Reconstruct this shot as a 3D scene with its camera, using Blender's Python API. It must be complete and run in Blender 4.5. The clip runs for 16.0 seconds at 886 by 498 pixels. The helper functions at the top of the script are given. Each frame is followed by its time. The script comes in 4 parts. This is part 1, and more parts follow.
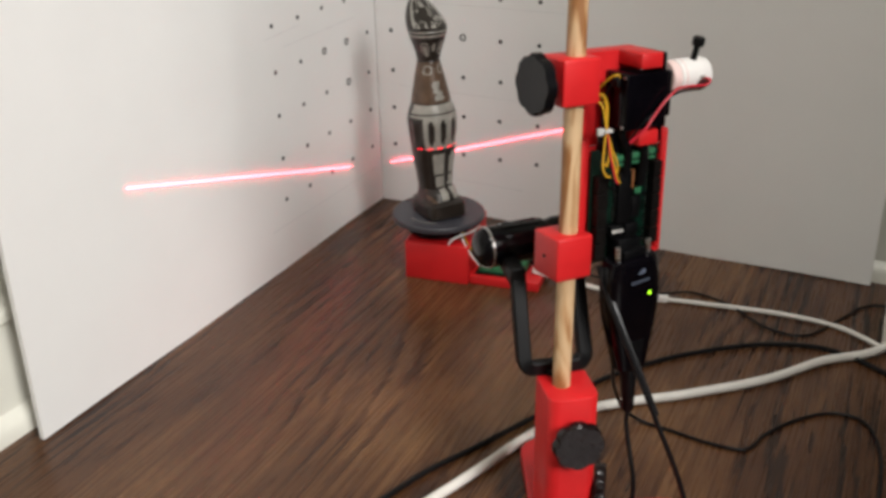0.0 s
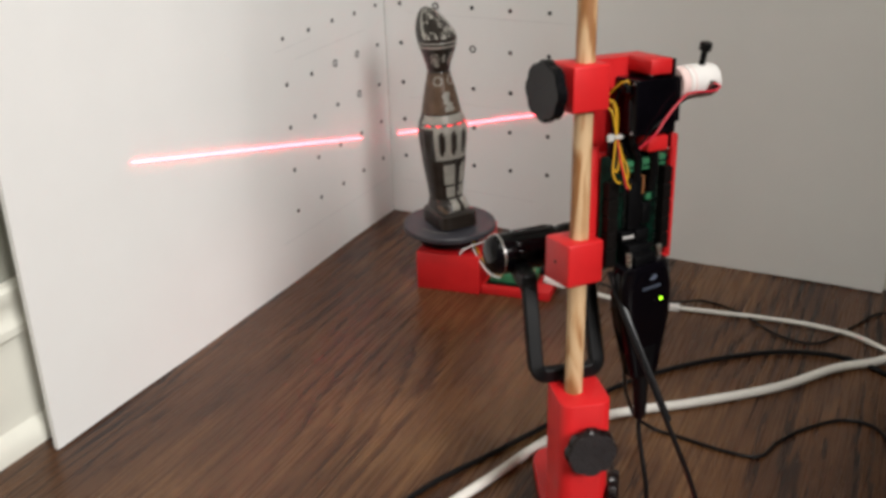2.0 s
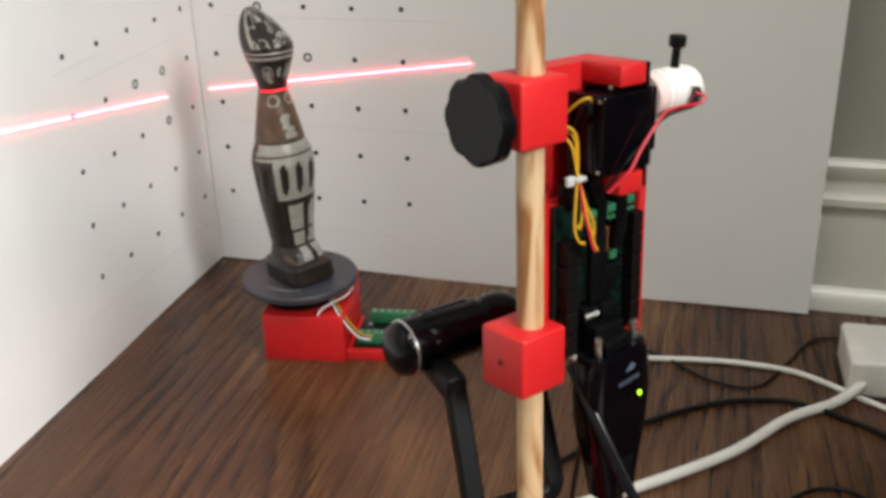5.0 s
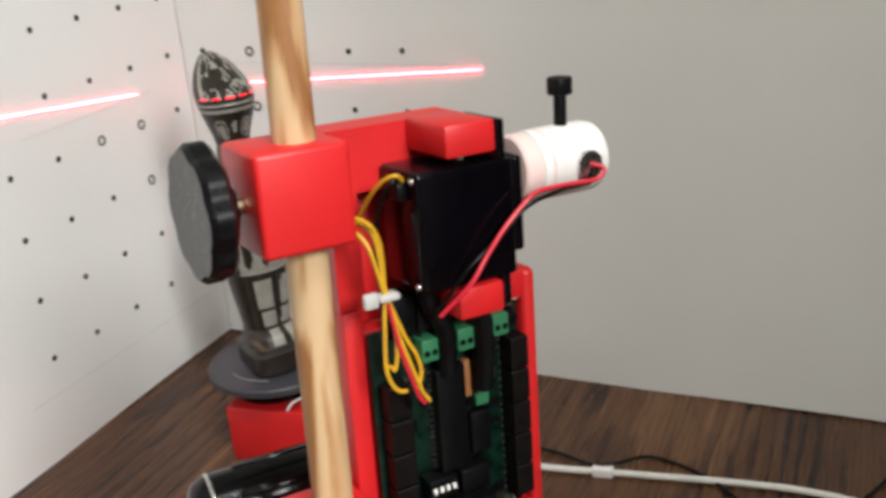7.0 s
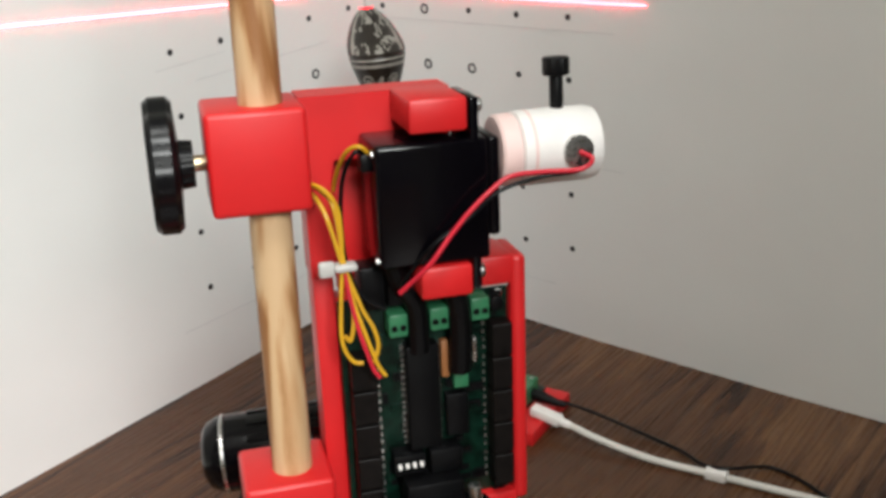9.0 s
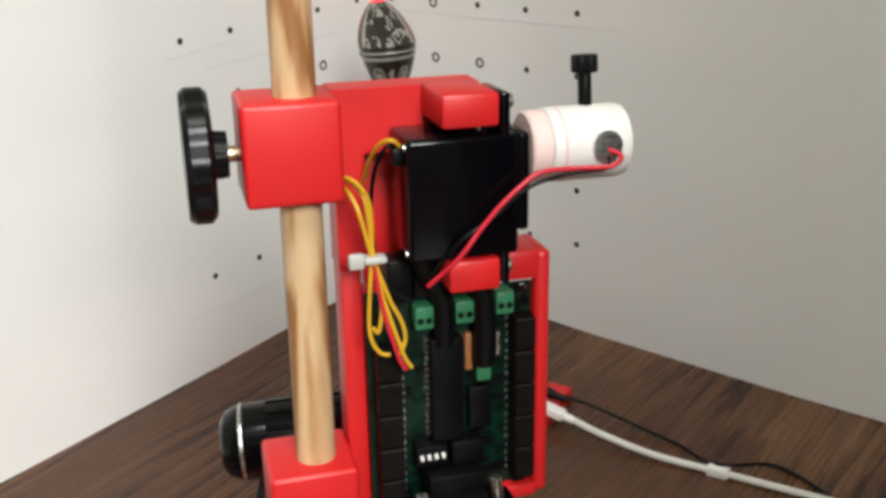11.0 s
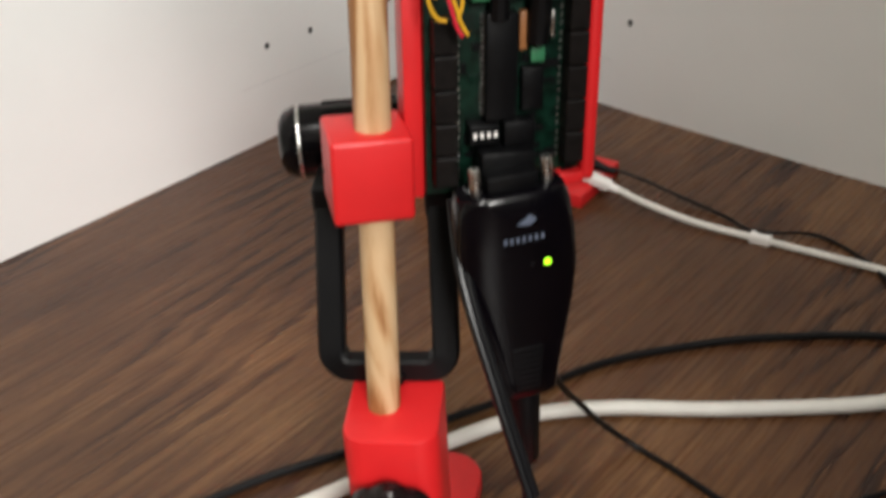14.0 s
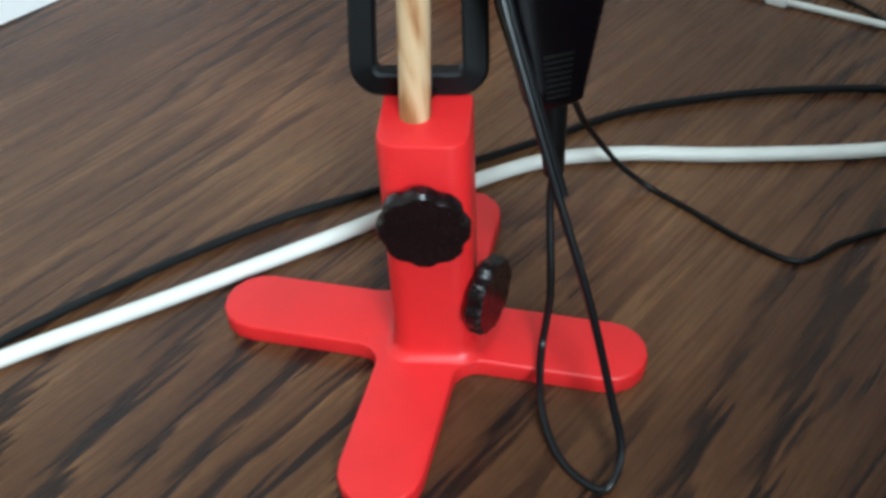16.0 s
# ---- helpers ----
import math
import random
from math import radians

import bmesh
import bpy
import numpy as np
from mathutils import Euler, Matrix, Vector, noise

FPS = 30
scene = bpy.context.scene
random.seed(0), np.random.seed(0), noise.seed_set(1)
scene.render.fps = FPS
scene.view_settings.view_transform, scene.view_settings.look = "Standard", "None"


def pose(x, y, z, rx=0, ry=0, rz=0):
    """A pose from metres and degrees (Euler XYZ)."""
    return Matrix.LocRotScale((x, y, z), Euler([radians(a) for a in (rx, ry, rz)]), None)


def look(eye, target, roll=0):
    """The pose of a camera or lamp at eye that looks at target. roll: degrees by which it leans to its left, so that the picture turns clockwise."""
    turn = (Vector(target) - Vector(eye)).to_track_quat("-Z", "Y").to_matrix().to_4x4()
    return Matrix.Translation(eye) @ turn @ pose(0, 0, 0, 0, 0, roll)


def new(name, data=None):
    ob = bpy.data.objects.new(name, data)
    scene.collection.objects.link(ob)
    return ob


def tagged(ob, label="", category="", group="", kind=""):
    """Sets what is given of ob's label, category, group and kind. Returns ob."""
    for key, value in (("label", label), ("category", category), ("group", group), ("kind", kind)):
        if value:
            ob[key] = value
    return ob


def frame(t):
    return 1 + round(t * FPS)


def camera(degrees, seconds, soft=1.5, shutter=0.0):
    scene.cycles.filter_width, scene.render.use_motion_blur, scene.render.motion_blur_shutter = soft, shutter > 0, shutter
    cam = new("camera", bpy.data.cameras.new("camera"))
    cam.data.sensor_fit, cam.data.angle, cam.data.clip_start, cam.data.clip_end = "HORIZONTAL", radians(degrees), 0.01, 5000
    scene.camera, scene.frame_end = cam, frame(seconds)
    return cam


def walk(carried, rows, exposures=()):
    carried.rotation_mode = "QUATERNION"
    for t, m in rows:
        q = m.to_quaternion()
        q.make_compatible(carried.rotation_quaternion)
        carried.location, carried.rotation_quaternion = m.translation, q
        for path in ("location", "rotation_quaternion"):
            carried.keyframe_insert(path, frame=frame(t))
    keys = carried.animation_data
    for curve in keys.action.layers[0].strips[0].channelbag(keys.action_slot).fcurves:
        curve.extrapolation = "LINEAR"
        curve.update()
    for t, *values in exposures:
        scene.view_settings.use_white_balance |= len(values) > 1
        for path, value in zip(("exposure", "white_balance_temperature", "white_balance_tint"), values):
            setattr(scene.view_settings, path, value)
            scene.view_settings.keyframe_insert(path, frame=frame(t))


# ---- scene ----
cam = camera(46.8, 16.0, 3.5, 0.6)
EXPOSURES = [(0, -0.06, 6500, 10), (3, -0.08, 6500, 10), (5.5, 0.30, 6300, 6), (6.5, 0.31, 6300, 6), (7.5, 0.20, 6330, 7), (9, 0.09, 6330, 6), (11.5, 0.18, 6420, 5), (12.5, 0.11, 6450, 6), (14, 0.10, 6550, 9), (14.6, 0.20, 6550, 8), (15.2, 0.18, 5400, -3), (16, 0.26, 5200, -6)]
PATH = [
    (0, (0.654, -1.091, 0.517), (-0.18, 0.518, -0.329), -1.1),
    (0.5, (0.661, -1.091, 0.514), (-0.187, 0.514, -0.326), -1.2),
    (1, (0.658, -1.095, 0.507), (-0.19, 0.516, -0.321), -1.4),
    (1.5, (0.654, -1.091, 0.519), (-0.196, 0.513, -0.321), -1.3),
    (2, (0.656, -1.096, 0.513), (-0.202, 0.515, -0.305), -1.7),
    (2.5, (0.653, -1.093, 0.511), (-0.209, 0.52, -0.3), -1.8),
    (3, (0.639, -1.071, 0.516), (-0.199, 0.553, -0.299), -2.2),
    (3.2, (0.640, -1.061, 0.512), (-0.170, 0.574, -0.308), -2.1),
    (5.3, (0.504, -0.883, 0.463), (0.014, 0.873, -0.363), -1.5),
    (5.5, (0.497, -0.861, 0.459), (0.016, 0.898, -0.364), -1.3),
    (6, (0.512, -0.8, 0.438), (-0.008, 0.958, -0.363), -2.2),
    (6.5, (0.557, -0.758, 0.422), (-0.05, 0.963, -0.397), -2.6),
    (7, (0.599, -0.727, 0.429), (-0.224, 0.941, -0.306), -4.9),
    (7.5, (0.632, -0.711, 0.425), (-0.318, 0.87, -0.348), -5.0),
    (8, (0.652, -0.689, 0.423), (-0.429, 0.796, -0.368), -4.6),
    (8.5, (0.656, -0.672, 0.422), (-0.53, 0.74, -0.353), -4.4),
    (9, (0.665, -0.676, 0.425), (-0.552, 0.712, -0.345), -4.3),
    (11.3, (0.658, -0.685, 0.427), (-0.544, 0.707, -0.357), -3.0),
    (11.5, (0.662, -0.684, 0.424), (-0.55, 0.701, -0.358), -3.2),
    (12, (0.664, -0.688, 0.418), (-0.556, 0.676, -0.39), -3.2),
    (12.5, (0.665, -0.695, 0.409), (-0.565, 0.625, -0.455), -3.4),
    (13, (0.668, -0.697, 0.404), (-0.552, 0.603, -0.502), -3.5),
    (13.5, (0.67, -0.704, 0.393), (-0.528, 0.569, -0.579), -3.1),
    (14, (0.675, -0.712, 0.384), (-0.507, 0.506, -0.674), -3.2),
    (14.5, (0.681, -0.723, 0.372), (-0.473, 0.44, -0.775), -3.1),
    (15, (0.679, -0.73, 0.36), (-0.447, 0.374, -0.87), -3.6),
    (15.5, (0.683, -0.739, 0.355), (-0.367, 0.32, -0.978), -3.1),
    (16, (0.684, -0.746, 0.354), (-0.356, 0.322, -0.98), -3.0),
]
walk(cam, [(t, look(eye, target, roll)) for t, eye, target, roll in PATH], EXPOSURES)

# ---- light ----
world = bpy.data.worlds.new("room_dusk")
scene.world = world
world.use_nodes = True
world.node_tree.nodes["Background"].inputs["Color"].default_value = (0.5, 0.5, 0.5, 1)
world.node_tree.nodes["Background"].inputs["Strength"].default_value = 0.02


def lamp(name, kind, place, target, power, size, colour):
    data = bpy.data.lights.new(name, kind)
    data.energy, data.color = power, colour
    if kind == "AREA":
        data.shape, data.size = "DISK", size
    else:
        data.shadow_soft_size = size
    ob = new(name, data)
    ob.matrix_world = look(place, target)
    return ob


lamp("room_lamp", "AREA", (2.80, -1.86, 1.88), (0.2, -0.25, 0.15), 108, 1.0, (1.0, 0.98, 0.95))
lamp("ceiling_lamp", "AREA", (1.08, -1.08, 2.44), (0.8, -0.7, 0.0), 24, 0.6, (1.0, 0.975, 0.94))


# ---- materials ----
def material(name, colour, rough=0.5, metal=0.0, vary=0.12, scale=60.0, bump=0.1, fine=600.0, coat=0.0, spec=0.5):
    """A surface with two scales of tone and a fine relief."""
    m = bpy.data.materials.new(name)
    m.use_nodes = True
    t = m.node_tree
    b = t.nodes["Principled BSDF"]
    co = t.nodes.new("ShaderNodeTexCoord")
    n1, n2 = t.nodes.new("ShaderNodeTexNoise"), t.nodes.new("ShaderNodeTexNoise")
    n1.inputs["Scale"].default_value, n2.inputs["Scale"].default_value = scale, fine
    n1.inputs["Detail"].default_value = 5
    for n in (n1, n2):
        t.links.new(co.outputs["Object"], n.inputs["Vector"])
    ramp = t.nodes.new("ShaderNodeMapRange")
    ramp.inputs["From Min"].default_value, ramp.inputs["From Max"].default_value = 0.3, 0.7
    ramp.inputs["To Min"].default_value, ramp.inputs["To Max"].default_value = 1 - vary, 1 + vary
    t.links.new(n1.outputs["Fac"], ramp.inputs["Value"])
    mul = t.nodes.new("ShaderNodeVectorMath")
    mul.operation = "MULTIPLY"
    mul.inputs[0].default_value = colour[:3]
    t.links.new(ramp.outputs[0], mul.inputs[1])
    t.links.new(mul.outputs[0], b.inputs["Base Color"])
    rr = t.nodes.new("ShaderNodeMapRange")
    rr.inputs["To Min"].default_value, rr.inputs["To Max"].default_value = max(0.02, rough - 0.08), min(1, rough + 0.08)
    t.links.new(n2.outputs["Fac"], rr.inputs["Value"])
    t.links.new(rr.outputs[0], b.inputs["Roughness"])
    b.inputs["Metallic"].default_value = metal
    b.inputs["Specular IOR Level"].default_value = spec
    b.inputs["Coat Weight"].default_value = coat
    bp = t.nodes.new("ShaderNodeBump")
    bp.inputs["Strength"].default_value, bp.inputs["Distance"].default_value = bump, 0.0005
    t.links.new(n2.outputs["Fac"], bp.inputs["Height"])
    t.links.new(bp.outputs[0], b.inputs["Normal"])
    return m


def glow(name, colour, strength):
    m = bpy.data.materials.new(name)
    m.use_nodes = True
    b = m.node_tree.nodes["Principled BSDF"]
    b.inputs["Base Color"].default_value = (*colour, 1)
    b.inputs["Emission Color"].default_value = (*colour, 1)
    b.inputs["Emission Strength"].default_value = strength
    return m


def wood(name, dark, mid, light, turn, along, across, rough, vein=0.5, coat=0.0, bump=0.12):
    """Timber: long grain lines bent by a broad wave, pores and stains."""
    m = bpy.data.materials.new(name)
    m.use_nodes = True
    t = m.node_tree
    b = t.nodes["Principled BSDF"]
    co, mp = t.nodes.new("ShaderNodeTexCoord"), t.nodes.new("ShaderNodeMapping")
    mp.vector_type = "TEXTURE"
    mp.inputs["Rotation"].default_value = turn
    t.links.new(co.outputs["Object"], mp.inputs["Vector"])

    def stretched(s, noise_scale, detail, dist=0.0):
        v = t.nodes.new("ShaderNodeVectorMath")
        v.operation = "MULTIPLY"
        v.inputs[1].default_value = s
        t.links.new(mp.outputs[0], v.inputs[0])
        n = t.nodes.new("ShaderNodeTexNoise")
        n.inputs["Scale"].default_value, n.inputs["Detail"].default_value, n.inputs["Distortion"].default_value = noise_scale, detail, dist
        t.links.new(v.outputs[0], n.inputs["Vector"])
        return n

    broad = stretched((along, across, across), 1.0, 3, 0.6)
    fine = stretched((along * 3, across * 9, across * 9), 1.0, 6, 0.3)
    pores = stretched((along * 9, across * 60, across * 60), 1.0, 2)
    stain = stretched((3, 4, 4), 1.0, 4)
    # contour lines of the broad noise give the cathedral figure
    rings = t.nodes.new("ShaderNodeMath")
    rings.operation = "MULTIPLY"
    rings.inputs[1].default_value = 26.0
    t.links.new(broad.outputs["Fac"], rings.inputs[0])
    sine = t.nodes.new("ShaderNodeMath")
    sine.operation = "SINE"
    t.links.new(rings.outputs[0], sine.inputs[0])
    mr = t.nodes.new("ShaderNodeMapRange")
    mr.inputs["From Min"].default_value, mr.inputs["From Max"].default_value = -1, 1
    t.links.new(sine.outputs[0], mr.inputs["Value"])

    def mix(a, c, w):
        x = t.nodes.new("ShaderNodeMix")
        x.inputs[0].default_value = w
        t.links.new(a, x.inputs[2])
        t.links.new(c, x.inputs[3])
        return x.outputs[0]

    h = mix(mix(mix(mr.outputs[0], fine.outputs["Fac"], 1 - vein), stain.outputs["Fac"], 0.25), pores.outputs["Fac"], 0.22)
    ramp = t.nodes.new("ShaderNodeValToRGB")
    e = ramp.color_ramp.elements
    e[0].position, e[0].color = 0.30, (*dark, 1)
    e[1].position, e[1].color = 0.68, (*light, 1)
    k = e.new(0.48)
    k.color = (*mid, 1)
    t.links.new(h, ramp.inputs[0])
    t.links.new(ramp.outputs[0], b.inputs["Base Color"])
    r2 = t.nodes.new("ShaderNodeMapRange")
    r2.inputs["To Min"].default_value, r2.inputs["To Max"].default_value = rough - 0.07, rough + 0.1
    t.links.new(pores.outputs["Fac"], r2.inputs["Value"])
    t.links.new(r2.outputs[0], b.inputs["Roughness"])
    b.inputs["Coat Weight"].default_value = coat
    bp = t.nodes.new("ShaderNodeBump")
    bp.inputs["Strength"].default_value, bp.inputs["Distance"].default_value = bump, 0.0006
    t.links.new(h, bp.inputs["Height"])
    t.links.new(bp.outputs[0], b.inputs["Normal"])
    return m


def oak(name, turn):
    """Flat-sawn oak: jagged dark rings over tan wood, fine streaks, pores and worn patches."""
    m = bpy.data.materials.new(name)
    m.use_nodes = True
    t = m.node_tree
    b = t.nodes["Principled BSDF"]
    co, mp = t.nodes.new("ShaderNodeTexCoord"), t.nodes.new("ShaderNodeMapping")
    mp.vector_type = "TEXTURE"
    mp.inputs["Rotation"].default_value = (0, 0, turn)
    t.links.new(co.outputs["Object"], mp.inputs["Vector"])

    def grain(x, y, detail, dist=0.0, rough=0.5):
        v, n = t.nodes.new("ShaderNodeVectorMath"), t.nodes.new("ShaderNodeTexNoise")
        v.operation = "MULTIPLY"
        v.inputs[1].default_value = (x, y, 1)
        n.inputs["Scale"].default_value, n.inputs["Detail"].default_value, n.inputs["Distortion"].default_value, n.inputs["Roughness"].default_value = 1.0, detail, dist, rough
        t.links.new(mp.outputs[0], v.inputs[0])
        t.links.new(v.outputs[0], n.inputs["Vector"])
        return n.outputs["Fac"]

    def calc(op, p, q):
        n = t.nodes.new("ShaderNodeMath")
        n.operation = op
        for k, x in enumerate((p, q)):
            if isinstance(x, (int, float)):
                n.inputs[k].default_value = x
            else:
                t.links.new(x, n.inputs[k])
        return n.outputs[0]

    def ramp(x, stops):
        n = t.nodes.new("ShaderNodeValToRGB")
        e = n.color_ramp.elements
        e[0].position, e[0].color = stops[0][0], (*stops[0][1], 1)
        e[1].position, e[1].color = stops[-1][0], (*stops[-1][1], 1)
        for pos, c in stops[1:-1]:
            e.new(pos).color = (*c, 1)
        t.links.new(x, n.inputs[0])
        return n.outputs[0]

    figure = grain(1.15, 7.0, 1.3, 0.3)
    axes = t.nodes.new("ShaderNodeSeparateXYZ")
    t.links.new(mp.outputs[0], axes.inputs[0])
    streak, pores, jag = grain(12, 420, 4, 0.2, 0.6), grain(110, 1500, 2), grain(17, 210, 3)
    patch, stain = grain(1.9, 6.0, 3, 0.4), grain(3, 7, 4)
    phase = calc("ADD", calc("MULTIPLY", figure, 15.0), calc("MULTIPLY", jag, 1.2))
    phase = calc("ADD", phase, calc("MULTIPLY", axes.outputs["Y"], 40.0))
    dashes = ramp(grain(5, 120, 3, 0.3, 0.6), [(0.36, (0, 0, 0)), (0.60, (1, 1, 1))])
    saw = calc("FRACT", phase, 0.0)
    one = lambda v: (v, v, v)
    ring = ramp(saw, [(0.0, one(0.1)), (0.04, one(0.0)), (0.13, one(0.06)), (0.27, one(0.80)), (0.90, one(1.0)), (1.0, one(0.1))])
    strength = ramp(patch, [(0.43, one(0.08)), (0.58, one(1.0))])
    faded = calc("SUBTRACT", 1.0, calc("MULTIPLY", calc("SUBTRACT", 1.0, ring), strength))
    fine = ramp(streak, [(0.32, one(0.0)), (0.68, one(1.0))])
    ticks = ramp(pores, [(0.36, one(0.0)), (0.50, one(1.0))])
    tone = calc("ADD", calc("ADD", calc("MULTIPLY", faded, 0.57), calc("MULTIPLY", fine, 0.10)), calc("MULTIPLY", ticks, 0.10))
    tone = calc("ADD", tone, calc("ADD", calc("MULTIPLY", dashes, 0.09), 0.03))
    tone = calc("ADD", tone, calc("MULTIPLY", calc("SUBTRACT", stain, 0.53), 0.80))
    # board: the floor's uneven light, put into its tone along x
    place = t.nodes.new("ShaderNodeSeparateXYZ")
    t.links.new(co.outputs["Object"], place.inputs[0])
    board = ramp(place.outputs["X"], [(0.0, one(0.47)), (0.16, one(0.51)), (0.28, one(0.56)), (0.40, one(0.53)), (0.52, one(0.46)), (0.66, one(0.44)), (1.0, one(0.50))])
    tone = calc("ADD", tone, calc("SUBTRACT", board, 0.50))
    col = ramp(tone, [(0.16, OAK[0]), (0.48, OAK[1]), (0.74, OAK[2]), (1.0, OAK[3])])
    t.links.new(col, b.inputs["Base Color"])
    r = t.nodes.new("ShaderNodeMapRange")
    r.inputs["To Min"].default_value, r.inputs["To Max"].default_value = 0.18, 0.38
    t.links.new(streak, r.inputs["Value"])
    t.links.new(r.outputs[0], b.inputs["Roughness"])
    b.inputs["Specular IOR Level"].default_value = 0.36
    bp = t.nodes.new("ShaderNodeBump")
    bp.inputs["Strength"].default_value, bp.inputs["Distance"].default_value = 0.22, 0.0006
    t.links.new(tone, bp.inputs["Height"])
    t.links.new(bp.outputs[0], b.inputs["Normal"])
    return m


OAK = ((0.0120, 0.0062, 0.0048), (0.037, 0.0150, 0.0077), (0.083, 0.0365, 0.0158), (0.230, 0.1180, 0.0500))
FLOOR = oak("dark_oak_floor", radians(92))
PINE = wood("pine_dowel", (0.29, 0.125, 0.042), (0.49, 0.285, 0.138), (0.60, 0.41, 0.235), (0, radians(90), 0), 7, 46, 0.5, 0.80)
PAPER = material("white_foam_board", (0.80, 0.80, 0.79), 0.65, 0, 0.02, 9, 0.05, 300)
FOAM = material("foam_core", (0.70, 0.70, 0.68), 0.8, 0, 0.05, 200, 0.3)
GREY_PRINT = material("grey_print", (0.10, 0.12, 0.17), 0.5)
INK = material("black_marker", (0.012, 0.012, 0.014), 0.5)
PENCIL = material("pencil_line", (0.68, 0.68, 0.68), 0.7)
RED = material("red_printed_plastic", (0.58, 0.0125, 0.0150), 0.42, 0, 0.07, 45, 0.07, 1400)
BLACK = material("black_plastic", (0.0025, 0.0025, 0.0035), 0.17, 0, 0.2, 80, 0.03, 600, 0, 0.25)
GLOSS = material("gloss_black_plastic", (0.0020, 0.0016, 0.0026), 0.15, 0, 0.2, 50, 0.02, 600, 0, 0.20)
MATT = material("matt_black_rubber", (0.0035, 0.0035, 0.004), 0.42, 0, 0.2, 80, 0.1, 600, 0, 0.18)
CORD = material("glossy_black_cord", (0.004, 0.004, 0.005), 0.32, 0, 0.2, 80, 0.05, 600, 0, 0.35)
KNOB = material("black_knob_plastic", (0.003, 0.003, 0.004), 0.30, 0, 0.2, 80, 0.05, 600, 0, 0.22)
BURGUNDY = material("dark_knob_plastic", (0.006, 0.0025, 0.003), 0.26, 0, 0.2, 80, 0.05, 600, 0, 0.35)
PINKISH = material("pink_tinged_nylon", (0.80, 0.60, 0.57), 0.45, 0, 0.06, 90, 0.1)
WHITE = material("white_nylon", (0.82, 0.79, 0.77), 0.45, 0, 0.04, 90, 0.1)
CABLE = material("white_cable_sheath", (0.66, 0.64, 0.60), 0.45, 0, 0.06, 40, 0.1)
TAPE = material("grey_white_tie", (0.50, 0.49, 0.47), 0.4, 0, 0.06, 90, 0.1)
STEEL = material("steel", (0.62, 0.61, 0.60), 0.28, 1.0, 0.1, 120, 0.1)
BRASS = material("brass_bolt", (0.55, 0.46, 0.30), 0.35, 1.0, 0.1, 120, 0.1)
BOARD = material("green_circuit_board", (0.0020, 0.0125, 0.0075), 0.35, 0, 0.7, 260, 0.1, 600, 0, 0.22)
TERMINAL = material("green_terminal_plastic", (0.035, 0.175, 0.080), 0.4, 0, 0.12, 120, 0.1)
CHIP = material("chip_black", (0.0025, 0.0025, 0.003), 0.4, 0, 0.2, 150, 0.1, 600, 0, 0.18)
SOCKET = material("brown_black_header", (0.0045, 0.0033, 0.0030), 0.48, 0, 0.5, 300, 0.2, 600, 0, 0.16)
YELLOW = material("yellow_wire", (0.60, 0.33, 0.015), 0.4, 0, 0.08, 200)
REDWIRE = material("red_wire", (0.55, 0.015, 0.035), 0.4, 0, 0.08, 200)
COPPER = material("copper_capacitor", (0.30, 0.12, 0.04), 0.5)
DISC = material("grey_turntable_plastic", (0.045, 0.045, 0.055), 0.42, 0, 0.12, 60, 0.1)
STATUE_DARK = material("dark_glazed_carving", (0.018, 0.013, 0.010), 0.34, 0, 0.35, 90, 0.3, 500)
STATUE_LIGHT = material("worn_silver_inlay", (0.30, 0.285, 0.255), 0.38, 0, 0.16, 120, 0.25, 700)
STATUE_BRONZE = material("bronze_glaze", (0.095, 0.056, 0.034), 0.35, 0, 0.3, 120, 0.3)
WALL = material("grey_olive_wall_paint", (0.36, 0.36, 0.31), 0.6, 0, 0.04, 6, 0.1)
TRIM = material("cream_gloss_trim", (0.72, 0.71, 0.64), 0.35, 0, 0.03, 20, 0.05)
CEIL = material("white_ceiling_paint", (0.75, 0.73, 0.70), 0.8, 0, 0.03, 6)
# emission for the tubes that stand in for laser light on surfaces
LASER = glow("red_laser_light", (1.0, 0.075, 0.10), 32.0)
LASER_DIM = glow("red_laser_on_dark", (1.0, 0.01, 0.03), 3.0)
LED = glow("green_indicator_light", (0.40, 1.0, 0.02), 2.2)


# ---- builders ----
def thing(name, label, category, place=None, group=""):
    ob = new(name)
    ob.matrix_world = place or Matrix()
    return tagged(ob, label, category, group)


def part(name, bm, mat, parent=None, label="", smooth=True, m=None):
    """Links a bmesh as one mesh object under a thing."""
    if m is not None:
        bm.transform(m)
    bmesh.ops.recalc_face_normals(bm, faces=bm.faces)
    me = bpy.data.meshes.new(name)
    bm.to_mesh(me)
    bm.free()
    for mm in mat if isinstance(mat, (list, tuple)) else (mat,):
        me.materials.append(mm)
    if smooth:
        me.polygons.foreach_set("use_smooth", [True] * len(me.polygons))
        me.set_sharp_from_angle(angle=radians(35))
    ob = new(name, me)
    if parent:
        ob.parent = parent
    if label:
        ob["label"] = label
    return ob


def block(x0, y0, z0, x1, y1, z1, r=0.001, seg=2, bm=None):
    b = bmesh.new()
    bmesh.ops.create_cube(b, size=1)
    b.transform(Matrix.LocRotScale(((x0 + x1) / 2, (y0 + y1) / 2, (z0 + z1) / 2), None, (x1 - x0, y1 - y0, z1 - z0)))
    if r:
        bmesh.ops.bevel(b, geom=b.edges[:], offset=r, segments=seg, profile=0.5, affect="EDGES")
    if bm is None:
        return b
    return joined(bm, b)


def joined(bm, b):
    me = bpy.data.meshes.new("tmp")
    b.to_mesh(me)
    b.free()
    bm.from_mesh(me)
    bpy.data.meshes.remove(me)
    return bm


